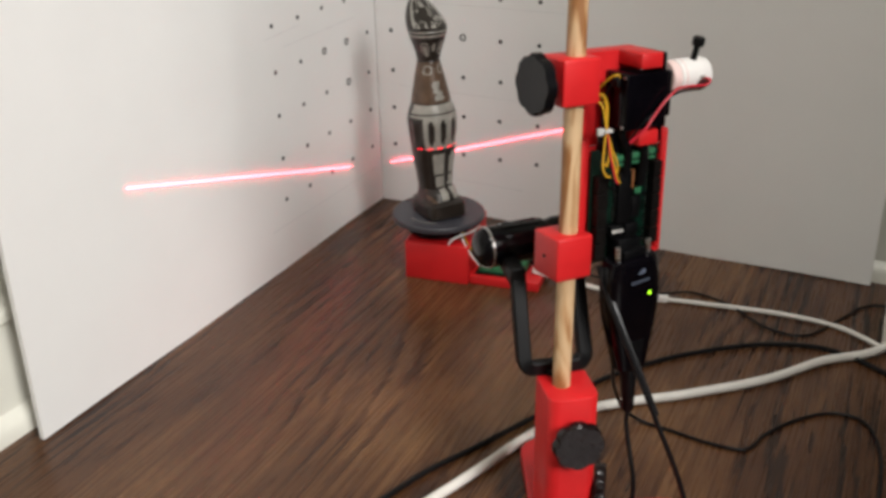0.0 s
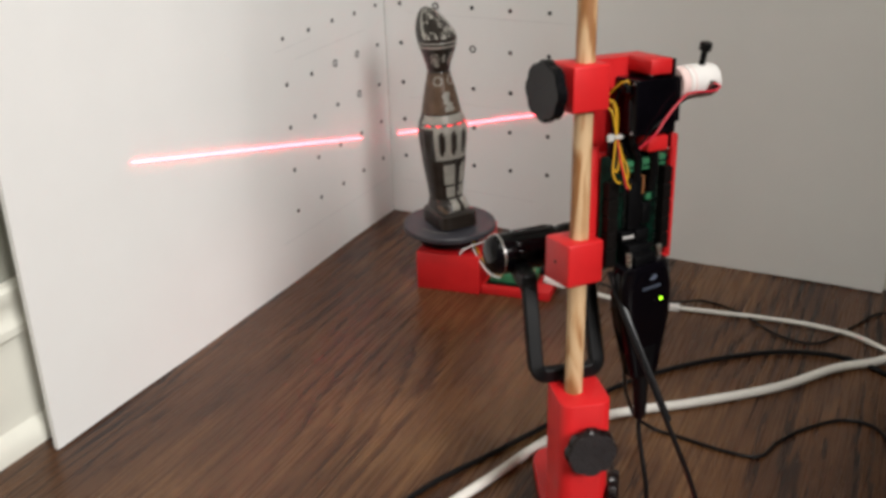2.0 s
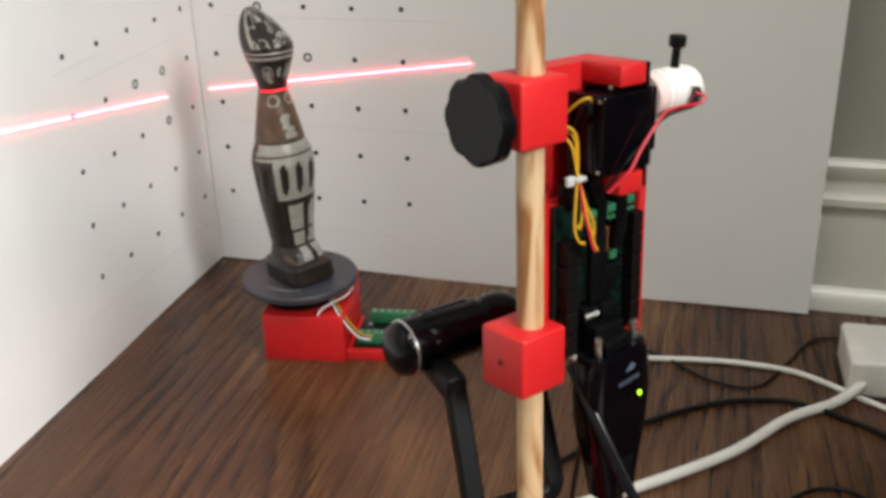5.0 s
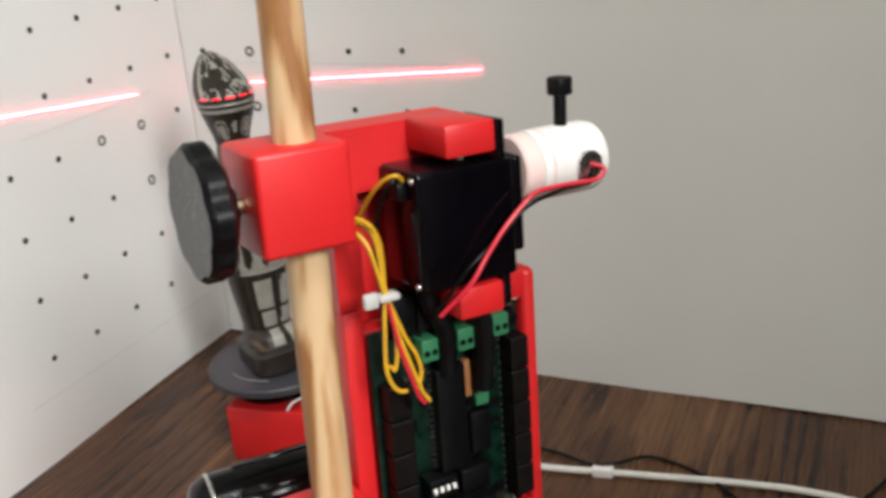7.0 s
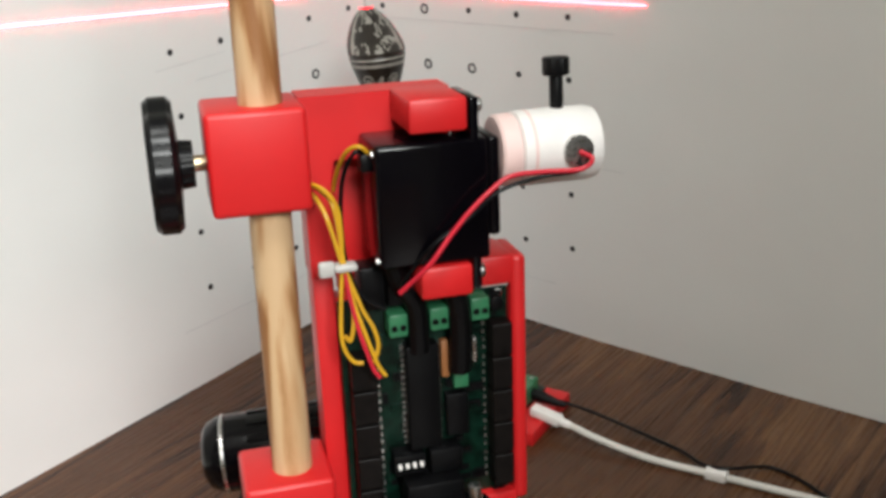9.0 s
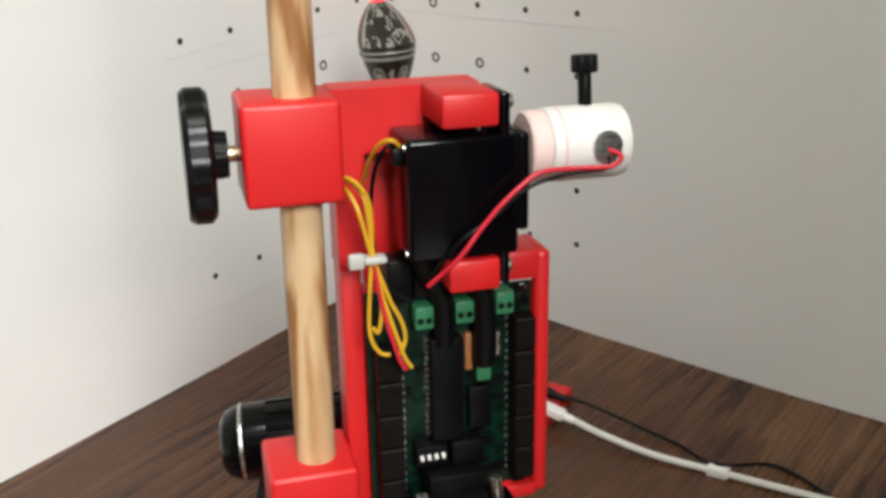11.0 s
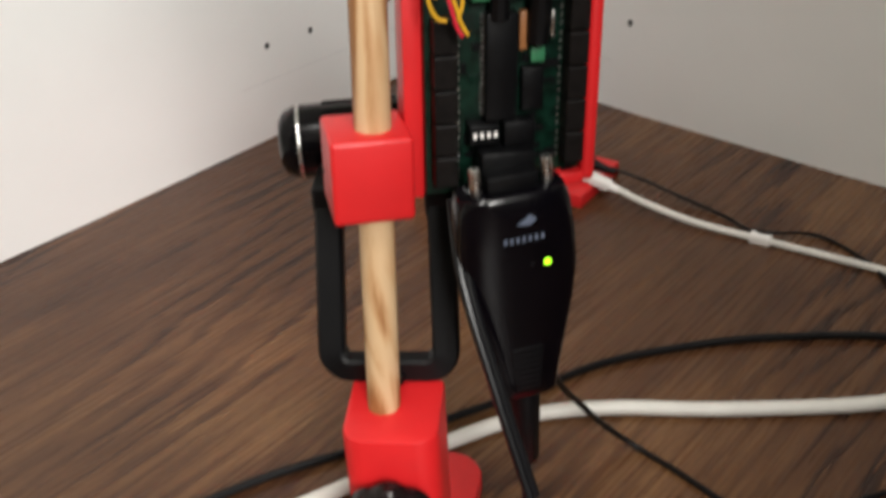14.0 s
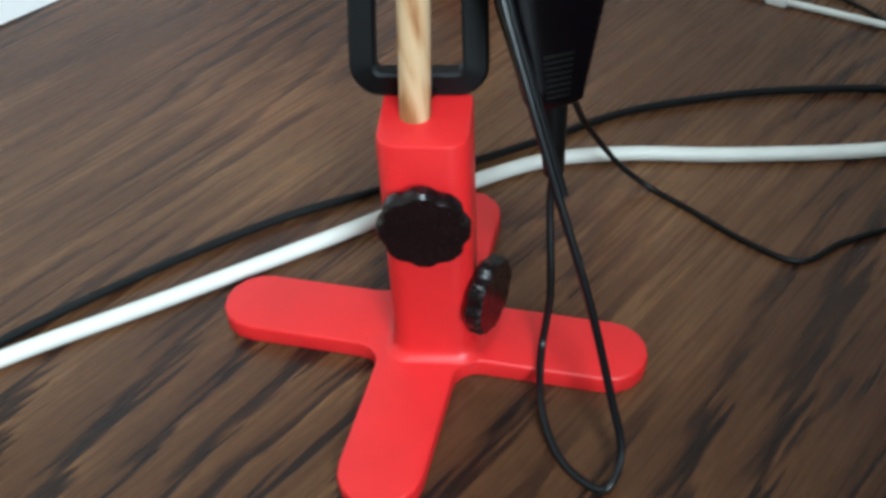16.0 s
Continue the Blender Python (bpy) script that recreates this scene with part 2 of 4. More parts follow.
def lathe(profile, axis="z", n=32, lobes=0, depth=0.0):
    """A turned body from (radius, height) pairs, along an axis; lobes give a grip."""
    b = bmesh.new()
    rings = []
    for r, h in profile:
        ring = []
        for i in range(n):
            a = 2 * math.pi * i / n
            rr = r * (1 - depth * (0.5 - 0.5 * math.cos(lobes * a)) ** 2) if lobes else r
            ring.append(b.verts.new((rr * math.cos(a), rr * math.sin(a), h)))
        rings.append(ring)
    for p, q in zip(rings, rings[1:]):
        for i in range(n):
            b.faces.new((p[i], p[(i + 1) % n], q[(i + 1) % n], q[i]))
    b.faces.new(rings[0][::-1])
    b.faces.new(rings[-1])
    if axis == "x":
        b.transform(pose(0, 0, 0, 0, 90, 0))
    if axis == "y":
        b.transform(pose(0, 0, 0, -90, 0, 0))
    return b


def rounded(r, h0, h1, e=0.0008):
    return [(r - e, h0), (r - e * 0.3, h0 + e * 0.3), (r, h0 + e), (r, h1 - e), (r - e * 0.3, h1 - e * 0.3), (r - e, h1)]


def smooth_path(pts, steps=8):
    """Catmull-Rom through the points."""
    p = [Vector(q) for q in pts]
    p = [2 * p[0] - p[1]] + p + [2 * p[-1] - p[-2]]
    out = []
    for a, b, c, d in zip(p, p[1:], p[2:], p[3:]):
        for i in range(steps):
            s = i / steps
            out.append(0.5 * (2 * b + (c - a) * s + (2 * a - 5 * b + 4 * c - d) * s * s + (3 * b - a - 3 * c + d) * s ** 3))
    out.append(p[-2])
    return out


def tube(pts, r, n=10, steps=8, smooth=True, bm=None):
    path = smooth_path(pts, steps) if smooth else [Vector(q) for q in pts]
    b = bm or bmesh.new()
    rings, side = [], None
    for i, q in enumerate(path):
        d = (path[min(i + 1, len(path) - 1)] - path[max(i - 1, 0)]).normalized()
        if side is None:
            side = d.orthogonal().normalized()
        side = (side - d * side.dot(d)).normalized()
        up = d.cross(side)
        rad = r[i * (len(r) - 1) // max(1, len(path) - 1)] if isinstance(r, (list, tuple)) else r
        rings.append([b.verts.new(q + rad * (math.cos(2 * math.pi * k / n) * side + math.sin(2 * math.pi * k / n) * up)) for k in range(n)])
    for p, q in zip(rings, rings[1:]):
        for k in range(n):
            b.faces.new((p[k], p[(k + 1) % n], q[(k + 1) % n], q[k]))
    b.faces.new(rings[0][::-1])
    b.faces.new(rings[-1])
    return b


def strap(path, half, thick):
    """A flat strip with rounded corners bent along a path in the xz plane: half its width in the plane, thick its half depth."""
    b = bmesh.new()
    path = [Vector(q) for q in path]
    rings = []
    for i, q in enumerate(path):
        d = (path[min(i + 1, len(path) - 1)] - path[max(i - 1, 0)]).normalized()
        out = Vector((0, 1, 0)) - d * d.y
        out.normalize()
        side = d.cross(out)
        c = 0.0012
        sec = [(half - c, thick), (half, thick - c), (half, c - thick), (half - c, -thick), (c - half, -thick), (-half, c - thick), (-half, thick - c), (c - half, thick)]
        rings.append([b.verts.new(q + side * u + out * v) for u, v in sec])
    for p, q in zip(rings, rings[1:]):
        for k in range(8):
            b.faces.new((p[k], p[(k + 1) % 8], q[(k + 1) % 8], q[k]))
    b.faces.new(rings[0][::-1])
    b.faces.new(rings[-1])
    return b


def prism(outline, z0, z1, r=0.0012, seg=3):
    """An upright slab from a plan outline, with rounded rims."""
    b = bmesh.new()
    f = b.faces.new([b.verts.new((x, y, z0)) for x, y in outline])
    res = bmesh.ops.extrude_face_region(b, geom=[f])
    bmesh.ops.translate(b, verts=[v for v in res["geom"] if isinstance(v, bmesh.types.BMVert)], vec=(0, 0, z1 - z0))
    if r:
        rim = [e for e in b.edges if abs(e.verts[0].co.z - e.verts[1].co.z) < 1e-6]
        bmesh.ops.bevel(b, geom=rim, offset=r, segments=seg, profile=0.5, affect="EDGES")
    return b


# ---- the room ----
def slab(name, lo, hi, mat, label):
    ob = part(name, block(*lo, *hi, 0), mat, None, label, smooth=False)
    return tagged(ob, label, name.split("_")[0], kind="structure")


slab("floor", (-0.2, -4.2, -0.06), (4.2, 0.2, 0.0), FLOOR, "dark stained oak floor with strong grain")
slab("wall_north", (-0.2, 0.034, 0.0), (4.2, 0.2, 2.5), WALL, "grey olive painted wall above the baseboard")
slab("wall_west", (-0.2, -4.2, 0.0), (-0.034, 0.034, 2.5), WALL, "grey olive painted wall beside the board")
slab("wall_east", (4.2, -4.2, 0.0), (4.35, 0.2, 2.5), WALL, "plain painted wall across the room")
slab("wall_south", (-0.2, -4.35, 0.0), (4.2, -4.2, 2.5), WALL, "plain painted wall behind the viewer")
# unseen wall end, added to shade the right side from the room lamp
slab("wall_stub", (1.15, -0.80, 0.0), (4.2, -0.69, 2.5), WALL, "unseen plain wall end added to hold back the lamp light")
slab("ceiling", (-0.2, -4.35, 2.5), (4.35, 0.2, 2.6), CEIL, "plain white ceiling")


def baseboard(name, m, length):
    """Skirting: shoe, flat board and stepped cap, run along x with its face to -y."""
    prof = [(0, 0), (-0.020, 0), (-0.0195, 0.010), (-0.016, 0.017), (-0.011, 0.0205), (-0.009, 0.022), (-0.009, 0.100), (-0.011, 0.1025), (-0.014, 0.105), (-0.014, 0.112),
            (-0.011, 0.116), (-0.009, 0.120), (-0.009, 0.131), (-0.011, 0.134), (-0.011, 0.143), (-0.008, 0.147), (0, 0.148)]
    b = bmesh.new()
    rows = [[b.verts.new((x, y, z)) for y, z in prof] for x in (0, length)]
    for i in range(len(prof) - 1):
        b.faces.new((rows[0][i], rows[1][i], rows[1][i + 1], rows[0][i + 1]))
    for r in rows:
        b.faces.new(r)
    ob = part(name, b, TRIM, None, "", True, m)
    return tagged(ob, "cream painted moulded baseboard along the wall", "baseboard", kind="structure")


baseboard("baseboard", pose(-0.03, 0.033, 0), 4.2)
baseboard("baseboard", pose(-0.033, -4.2, 0, 0, 0, 90), 4.21)

# ---- the two calibration boards ----
STEP, FIRST, ROW0 = 0.049, 0.45 * 0.049, 0.081


def foam_board(m, rings, faint, label, length=0.61):
    """A foam board in its own space: face in the plane y = 0 to -y, running along x, dots printed on it."""
    top = thing("foam_board", label, "board", m, "calibration boards")
    b = bmesh.new()
    n = 24
    low = [0.0006 + 0.0009 * math.sin(2.3 * i / n * 3.0 + 1.0) + 0.0006 * math.sin(9.0 * i / n) for i in range(n + 1)]
    cols = [[b.verts.new((length * i / n, y, z)) for y, z in ((0, low[i]), (0, 0.508), (0.005, 0.508), (0.005, low[i]))] for i in range(n + 1)]
    for p, q in zip(cols, cols[1:]):
        for k in range(4):
            b.faces.new((p[k], q[k], q[(k + 1) % 4], p[(k + 1) % 4])).material_index = 0 if k in (0, 2) else 1
    for c in (cols[0], cols[-1]):
        b.faces.new(c).material_index = 1
    part("panel", b, (PAPER, FOAM), top, "", False)
    dot = lathe([(0.0025, 0), (0.0025, 0.0003)], "y", 14)
    dot_ob = part("dot", dot, INK, None, "", False)
    ring = bmesh.new()
    vs = [[ring.verts.new((r * math.cos(a), y, r * math.sin(a))) for r, y in ((0.0027, 0), (0.0027, -0.0003), (0.0043, -0.0003), (0.0043, 0))] for a in [2 * math.pi * i / 20 for i in range(20)]]
    for i in range(20):
        for k in range(4):
            ring.faces.new((vs[i][k], vs[(i + 1) % 20][k], vs[(i + 1) % 20][(k + 1) % 4], vs[i][(k + 1) % 4]))
    ring_ob = part("ring", ring, INK, None, "", False)
    rnd = random.Random(3)
    for c in range(5):
        for r in range(6):
            src = ring_ob if (c, r) in rings else dot_ob
            o = new(src.name.split(".")[0], src.data)
            o.parent = top
            o.location = (FIRST + c * STEP + rnd.uniform(-0.0006, 0.0006), -0.0003, ROW0 + r * STEP + rnd.uniform(-0.0006, 0.0006))
    for o in (dot_ob, ring_ob):
        bpy.data.objects.remove(o)
    for x0, x1, z0, z1 in faint:
        d = Vector((x1 - x0, 0, z1 - z0))
        part("pencil_line", block(0, -0.00025, -0.0003, d.length, 0, 0.0003, 0), PENCIL, top, "", False, pose(x0, -0.0001, z0, 0, -math.degrees(math.atan2(d.z, d.x)), 0))
    return top


# the face of the west board looks to +x, that of the north board to -y
foam_board(pose(0, 0, 0, 0, 0, 271) @ Matrix.Diagonal((1, -1, 1, 1)), {(1, 2), (1, 3), (2, 3)},
           [(0.165, 0.235, 0.268, 0.266), (0.01, 0.25, 0.05, 0.052), (0.05, 0.2, 0.253, 0.2515)], "white foam calibration board with black dots against the west wall", 0.601)
foam_board(pose(0.0006, 0, 0), {(1, 4), (1, 3), (2, 3)},
           [(0.03, 0.26, 0.2665, 0.2670), (0.012, 0.20, 0.047, 0.0445), (0.03, 0.27, 0.160, 0.1575)], "white foam calibration board with black dots against the north wall")

# ---- turntable ----
TT = pose(0.1400, -0.1915, 0, 0, 0, 8.5)


def turntable():
    top = thing("turntable", "red printed turntable base with a grey disc on the floor", "turntable", TT)
    part("housing", block(0, 0, 0, 0.073, 0.075, 0.045, 0.0012), RED, top)
    part("tray", block(0.0735, 0.004, 0, 0.152, 0.069, 0.011, 0.0012), RED, top)
    wedge = prism([(0.0660, 0.048), (0.0728, 0.048), (0.0728, 0.0745), (0.0660, 0.0745)], 0.045, 0.0595, 0.0006)
    part("lug", wedge, RED, top)
    inv = TT.inverted() @ Vector((0.160, -0.147, 0))
    c = Matrix.Translation((inv.x, inv.y, 0))
    part("motor", lathe([(0.030, 0.0452), (0.035, 0.0475), (0.036, 0.054), (0.029, 0.059), (0.012, 0.0605)], n=40), GLOSS, top, "dark stepper motor", True, c)
    disc = part("disc", lathe([(0.020, 0.0605), (0.0505, 0.0608), (0.0522, 0.062), (0.0522, 0.0662), (0.0512, 0.0674), (0.001, 0.0674)], n=72), DISC, top, "matt grey round plate", True, c)
    arc = [(0.036 * math.cos(radians(a)), 0.036 * math.sin(radians(a)), 0.0675) for a in range(-128, -70, 6)]
    part("scratch", tube(arc, 0.0004, 6, 2), STATUE_LIGHT, disc, "pale scratch", True, c)
    return top


turntable()


def driver_board():
    """The motor driver with its plug-in terminals, on the turntable's tray."""
    top = thing("driver_board", "green motor driver board with terminal blocks on the red tray", "circuit board", TT @ pose(0.079, 0.006, 0.0115, 0, 0, 0))
    part("board", block(0, 0.002, 0, 0.054, 0.060, 0.0016, 0.0003), BOARD, top)
    for k, (x, y, w) in enumerate(((0.003, 0.006, 0.040), (0.008, 0.046, 0.042))):
        t = part("terminal_block", block(x, y, 0.0016, x + w, y + 0.009, 0.012, 0.0006), TERMINAL, top)
        for i in range(6):
            part("screw", lathe(rounded(0.0017, 0, 0.0006, 0.0002), n=10), STEEL, t, "", True, pose(x + w * (i + 0.5) / 6, y + 0.0045, 0.012))
    part("end_block", block(0.045, 0.012, 0.0016, 0.0535, 0.042, 0.0150, 0.0006), TERMINAL, top)
    part("chip", block(0.014, 0.022, 0.0016, 0.030, 0.034, 0.0045, 0.0003), CHIP, top)
    for x, y in ((0.034, 0.020), (0.036, 0.030), (0.010, 0.020), (0.010, 0.036)):
        part("capacitor", lathe(rounded(0.0022, 0.0016, 0.006, 0.0004), n=12), STEEL, top, "", True, Matrix.Translation((x, y, 0)))


driver_board()


STATUE_AT = Matrix.Translation((0.160, -0.147, 0.0682)) @ Matrix.Rotation(radians(3.3), 4, Vector((-0.28, -0.96, 0))) @ pose(0, 0, 0, 0, 0, -37)


def statue():
    """A carved animal-headed figure, lofted from oval sections; glaze and inlay by region."""
    secs = [  # height, half depth, half width, shift to the front, squareness
        (0.0000, 0.0280, 0.0225, 0.002, 5), (0.0010, 0.0290, 0.0235, 0.002, 5), (0.0150, 0.0285, 0.0230, 0.002, 5), (0.0165, 0.0270, 0.0220, 0.002, 5),
        (0.0175, 0.0240, 0.0205, 0.000, 3), (0.0260, 0.0225, 0.0190, -0.001, 2.6), (0.0300, 0.0185, 0.0180, -0.004, 2.4), (0.0450, 0.0200, 0.0200, -0.004, 2.2),
        (0.0700, 0.0225, 0.0235, -0.003, 2.2), (0.0900, 0.0240, 0.0255, -0.002, 2.2), (0.1080, 0.0250, 0.0270, -0.001, 2.2), (0.1170, 0.0240, 0.0258, -0.001, 2),
        (0.1250, 0.0215, 0.0222, -0.001, 2), (0.1400, 0.0190, 0.0192, -0.001, 2), (0.1550, 0.0160, 0.0160, -0.001, 2), (0.1660, 0.0135, 0.0132, -0.001, 2),
        (0.1720, 0.0128, 0.0120, -0.001, 2), (0.1800, 0.0145, 0.0135, 0.000, 2), (0.1900, 0.0180, 0.0168, 0.001, 2), (0.1980, 0.0208, 0.0192, 0.001, 2.1),
        (0.2030, 0.0225, 0.0205, 0.001, 2.1), (0.2080, 0.0228, 0.0208, 0.000, 2.1), (0.2120, 0.0215, 0.0204, -0.003, 2), (0.2180, 0.0180, 0.0185, -0.008, 2),
        (0.2250, 0.0135, 0.0150, -0.0135, 2), (0.2310, 0.0090, 0.0105, -0.0185, 2), (0.2350, 0.0052, 0.0060, -0.0220, 2), (0.2365, 0.0018, 0.0020, -0.0240, 2)]
    b = bmesh.new()
    n, rings, hs = 96, [], []
    for (h0, *p), (h1, *q) in zip(secs, secs[1:]):
        m = max(1, round((h1 - h0) / 0.0014))
        for i in range(m):
            hs.append((h0 + (h1 - h0) * i / m, [a + (c - a) * i / m for a, c in zip(p, q)]))
    hs.append((secs[-1][0], list(secs[-1][1:])))
    for h, (d, w, s, k) in hs:
        ring = []
        for i in range(n):
            a = 2 * math.pi * i / n
            ca, sa = math.cos(a), math.sin(a)
            g = (abs(ca) ** k + abs(sa) ** k) ** (-1 / k)
            fr = math.degrees(math.atan2(sa, ca))
            cut = 0.0
            if 0.026 < h < 0.076 and abs(fr) < 70:
                cut = -0.0030 * math.exp(-((fr - 18) / 9) ** 2) - 0.0015 * math.exp(-((abs(fr - 18) - 62) / 8) ** 2)
            if 0.082 < h < 0.112 and abs(fr) < 95:
                cut = 0.0011 * math.cos(radians((fr - 18) * 12.0)) * math.sin(math.pi * (h - 0.082) / 0.03)
            for edge in (0.026, 0.0445, 0.0785, 0.1165, 0.126, 0.172, 0.2015, 0.2055):
                cut -= 0.0006 * math.exp(-((h - edge) / 0.0008) ** 2)
            ring.append(b.verts.new((s + (d + cut) * g * ca, (w + cut) * g * sa, h)))
        rings.append(ring)

    def tone(h, fr):
        """0 dark glaze, 1 silver inlay, 2 bronze; the legs turn a little to one side of the head."""
        fr = fr - 18 if h < 0.113 else fr + 6 if h > 0.18 else fr
        wob = noise.noise(Vector((fr * 0.045, h * 260, 1.7)))
        wob2 = noise.noise(Vector((fr * 0.09, h * 420, 7.1)))
        f = abs(fr)
        if h < 0.0172:
            return 0
        if h < 0.030:
            return 1 if 7 < f < 34 and h > 0.0195 else (2 if 40 < f < 80 and wob > 0.1 else 0)
        if h < 0.0325 or 0.0715 < h < 0.0770:
            return 0
        if h < 0.0715:
            return 1 if 6 + 120 * (h - 0.030) + 2 * wob < f < 45 - 100 * (0.0715 - h) and not 0.0450 < h < 0.0478 else 0
        if h < 0.1130:
            if f > 62:
                return 0
            petal = math.cos(radians(fr * 12.0 + 180))
            body = (h - 0.0815) / 0.0285
            return 0 if petal > -0.1 + 1.1 * abs(2 * body - 1) ** 2.5 else 1
        if h < 0.1265:
            return 1 if f < 85 + 10 * wob and not 0.1160 < h < 0.1170 else 0
        if h < 0.1280:
            return 0
        if h < 0.1570:
            figure = abs(fr - 6 * math.sin((h - 0.13) * 300)) < 13 + 9 * wob and 0.1310 < h < 0.1515
            return 1 if figure else 2
        if h < 0.1700:
            ringy = math.hypot((f - 32) / 22, (h - 0.1625) / 0.0052)
            return 1 if 0.72 < ringy < 1.0 else 2
        if h < 0.1735:
            return 0
        if h < 0.1960:
            oval = math.hypot((f - 34) / 17, (h - 0.1855) / 0.0078)
            leaf = math.hypot(fr / 9, (h - 0.1865) / 0.0062)
            return 1 if oval < 0.55 + 0.3 * wob or 0.78 < oval < 1.0 or leaf < 0.8 + 0.4 * wob2 else 0
        if h < 0.2085:
            return 1 if 0.1985 < h < 0.2005 or 0.2035 < h < 0.2048 else 0
        if f < 62:
            edge = f > 50
            wave = noise.noise(Vector((fr * 0.03, h * 110, 4.4)))
            sign = math.sin(fr * 0.10 + 0.6 + 4.5 * wave) * math.cos(h * 480 + 3.5 * wob)
            return 1 if edge or 0.16 < sign < 0.75 else 0
        return 1 if 100 < f < 108 else 0

    for j, (p, q) in enumerate(zip(rings, rings[1:])):
        hm = (hs[j][0] + hs[j + 1][0]) / 2
        for i in range(n):
            fr = math.degrees(math.atan2(math.sin(2 * math.pi * (i + 0.5) / n), math.cos(2 * math.pi * (i + 0.5) / n)))
            b.faces.new((p[i], p[(i + 1) % n], q[(i + 1) % n], q[i])).material_index = tone(hm, fr)
    b.faces.new(rings[0][::-1])
    b.faces.new(rings[-1])
    ob = part("statue", b, (STATUE_DARK, STATUE_LIGHT, STATUE_BRONZE), None)
    ob.matrix_world = STATUE_AT
    tagged(ob, "dark glazed carved figure with silver inlay on the grey disc", "statue")
    return secs


SECTIONS = statue()

# ---- the scanner tower: stand ----
ROD_LOW, ROD_HIGH = Vector((0.4462, -0.5150, 0.10)), Vector((0.4402, -0.4931, 0.36))


def lobed_knob(name, parent, m, r, thick, mat, label="", depth=0.075):
    """A grip knob with lobes; its shaft runs along -z, its face is at +z."""
    prof = [(r * 0.34, 0), (r * 0.36, thick * 0.30), (r * 0.92, thick * 0.36), (r, thick * 0.48), (r, thick * 0.86), (r * 0.93, thick), (r * 0.60, thick * 0.985), (r * 0.02, thick * 0.97)]
    return part(name, lathe(prof, n=96, lobes=8, depth=depth), mat, parent, label, True, m)


def stand():
    at = pose(0.4458, -0.5135, 0)
    top = thing("tower_stand", "red printed cross-foot stand with a pine dowel on the floor", "stand", at)
    # cross foot: four round-ended arms with filleted corners
    outline, reach, half, fil = [], 0.1010, 0.0180, 0.011
    for k in range(4):
        a0 = radians(29 + 90 * k)
        ux, uy = Vector((math.cos(a0), math.sin(a0))), Vector((-math.sin(a0), math.cos(a0)))
        for i in range(9):
            t = radians(-90 + 22.5 * i)
            outline.append(ux * (reach - half + half * math.cos(t)) + uy * half * math.sin(t))
        c = (ux + uy) * (half + fil)
        for i in range(6):
            t = i / 5 * math.pi / 2
            outline.append(c - ux * fil * math.sin(t) - uy * fil * math.cos(t))
    # order of the fillet runs from this arm's side to the next arm's side
    foot = prism([(p.x, p.y) for p in outline], 0, 0.010, 0.0014)
    part("cross_foot", foot, RED, top)
    # column with rounded front corners, flaring into the foot
    rot = Matrix.Rotation(radians(38), 2)

    def plan(w, f, bk, r):
        pts = []
        for sx, a in ((1, -90), (1, 0), (-1, 90), (-1, 180)):
            front = a in (-90, 180)
            rr = r if front else 0.002
            cx, cy = sx * (w - rr), (-f + rr) if front else (bk - rr)
            for i in range(7):
                t = radians(a + 15 * i)
                pts.append(rot @ Vector((0.0042 + cx + rr * math.cos(t), cy + rr * math.sin(t))))
        return pts

    b = bmesh.new()
    rings = []
    for z, g in ((0.0100, 0.0042), (0.0106, 0.0026), (0.0116, 0.0014), (0.0132, 0.0005), (0.0155, 0.0001), (0.0180, 0), (0.1252, 0), (0.1262, -0.0004), (0.1266, -0.0012)):
        rings.append([b.verts.new((q.x, q.y, z)) for q in plan(0.0182 + g, 0.0205 + g, 0.0165 + g, 0.009)])
    for p, q in zip(rings, rings[1:]):
        for i in range(len(p)):
            b.faces.new((p[i], p[(i + 1) % len(p)], q[(i + 1) % len(p)], q[i]))
    b.faces.new(rings[-1])
    b.faces.new(rings[0][::-1])
    part("column", b, RED, top)
    inv = at.inverted()
    d = (ROD_HIGH - ROD_LOW) / (ROD_HIGH.z - ROD_LOW.z)
    lo, hi = inv @ (ROD_LOW + d * 0.020), inv @ (ROD_LOW + d * 0.47)
    part("dowel", tube([lo, hi], 0.0063, 28, 1, False), PINE, top, "round pine dowel with visible grain")
    col = pose(0, 0, 0, 0, 0, 38)
    front = col @ pose(0.0045, -0.0205, 0.0945, 90, 0, 0)
    lobed_knob("front_knob", top, front, 0.0186, 0.013, BURGUNDY, "dark lobed clamping knob")
    side = col @ pose(0.0205, -0.0085, 0.0415, 0, 90, -22)
    lobed_knob("side_knob", top, side, 0.0180, 0.0125, BURGUNDY, "dark lobed clamping knob")
    return top


stand()

# ---- the scanner tower: bracket, servo, boards; x to the right of its face, -y its front, leaning with the dowel ----
HEAD = pose(0.4385, -0.4950, 0.34, 0, 0, 55.4) @ pose(0, 0, 0, 0, 3.0, 0) @ pose(0, 0, 0, -3.5, 0, 0) @ pose(0, 0, -0.34)


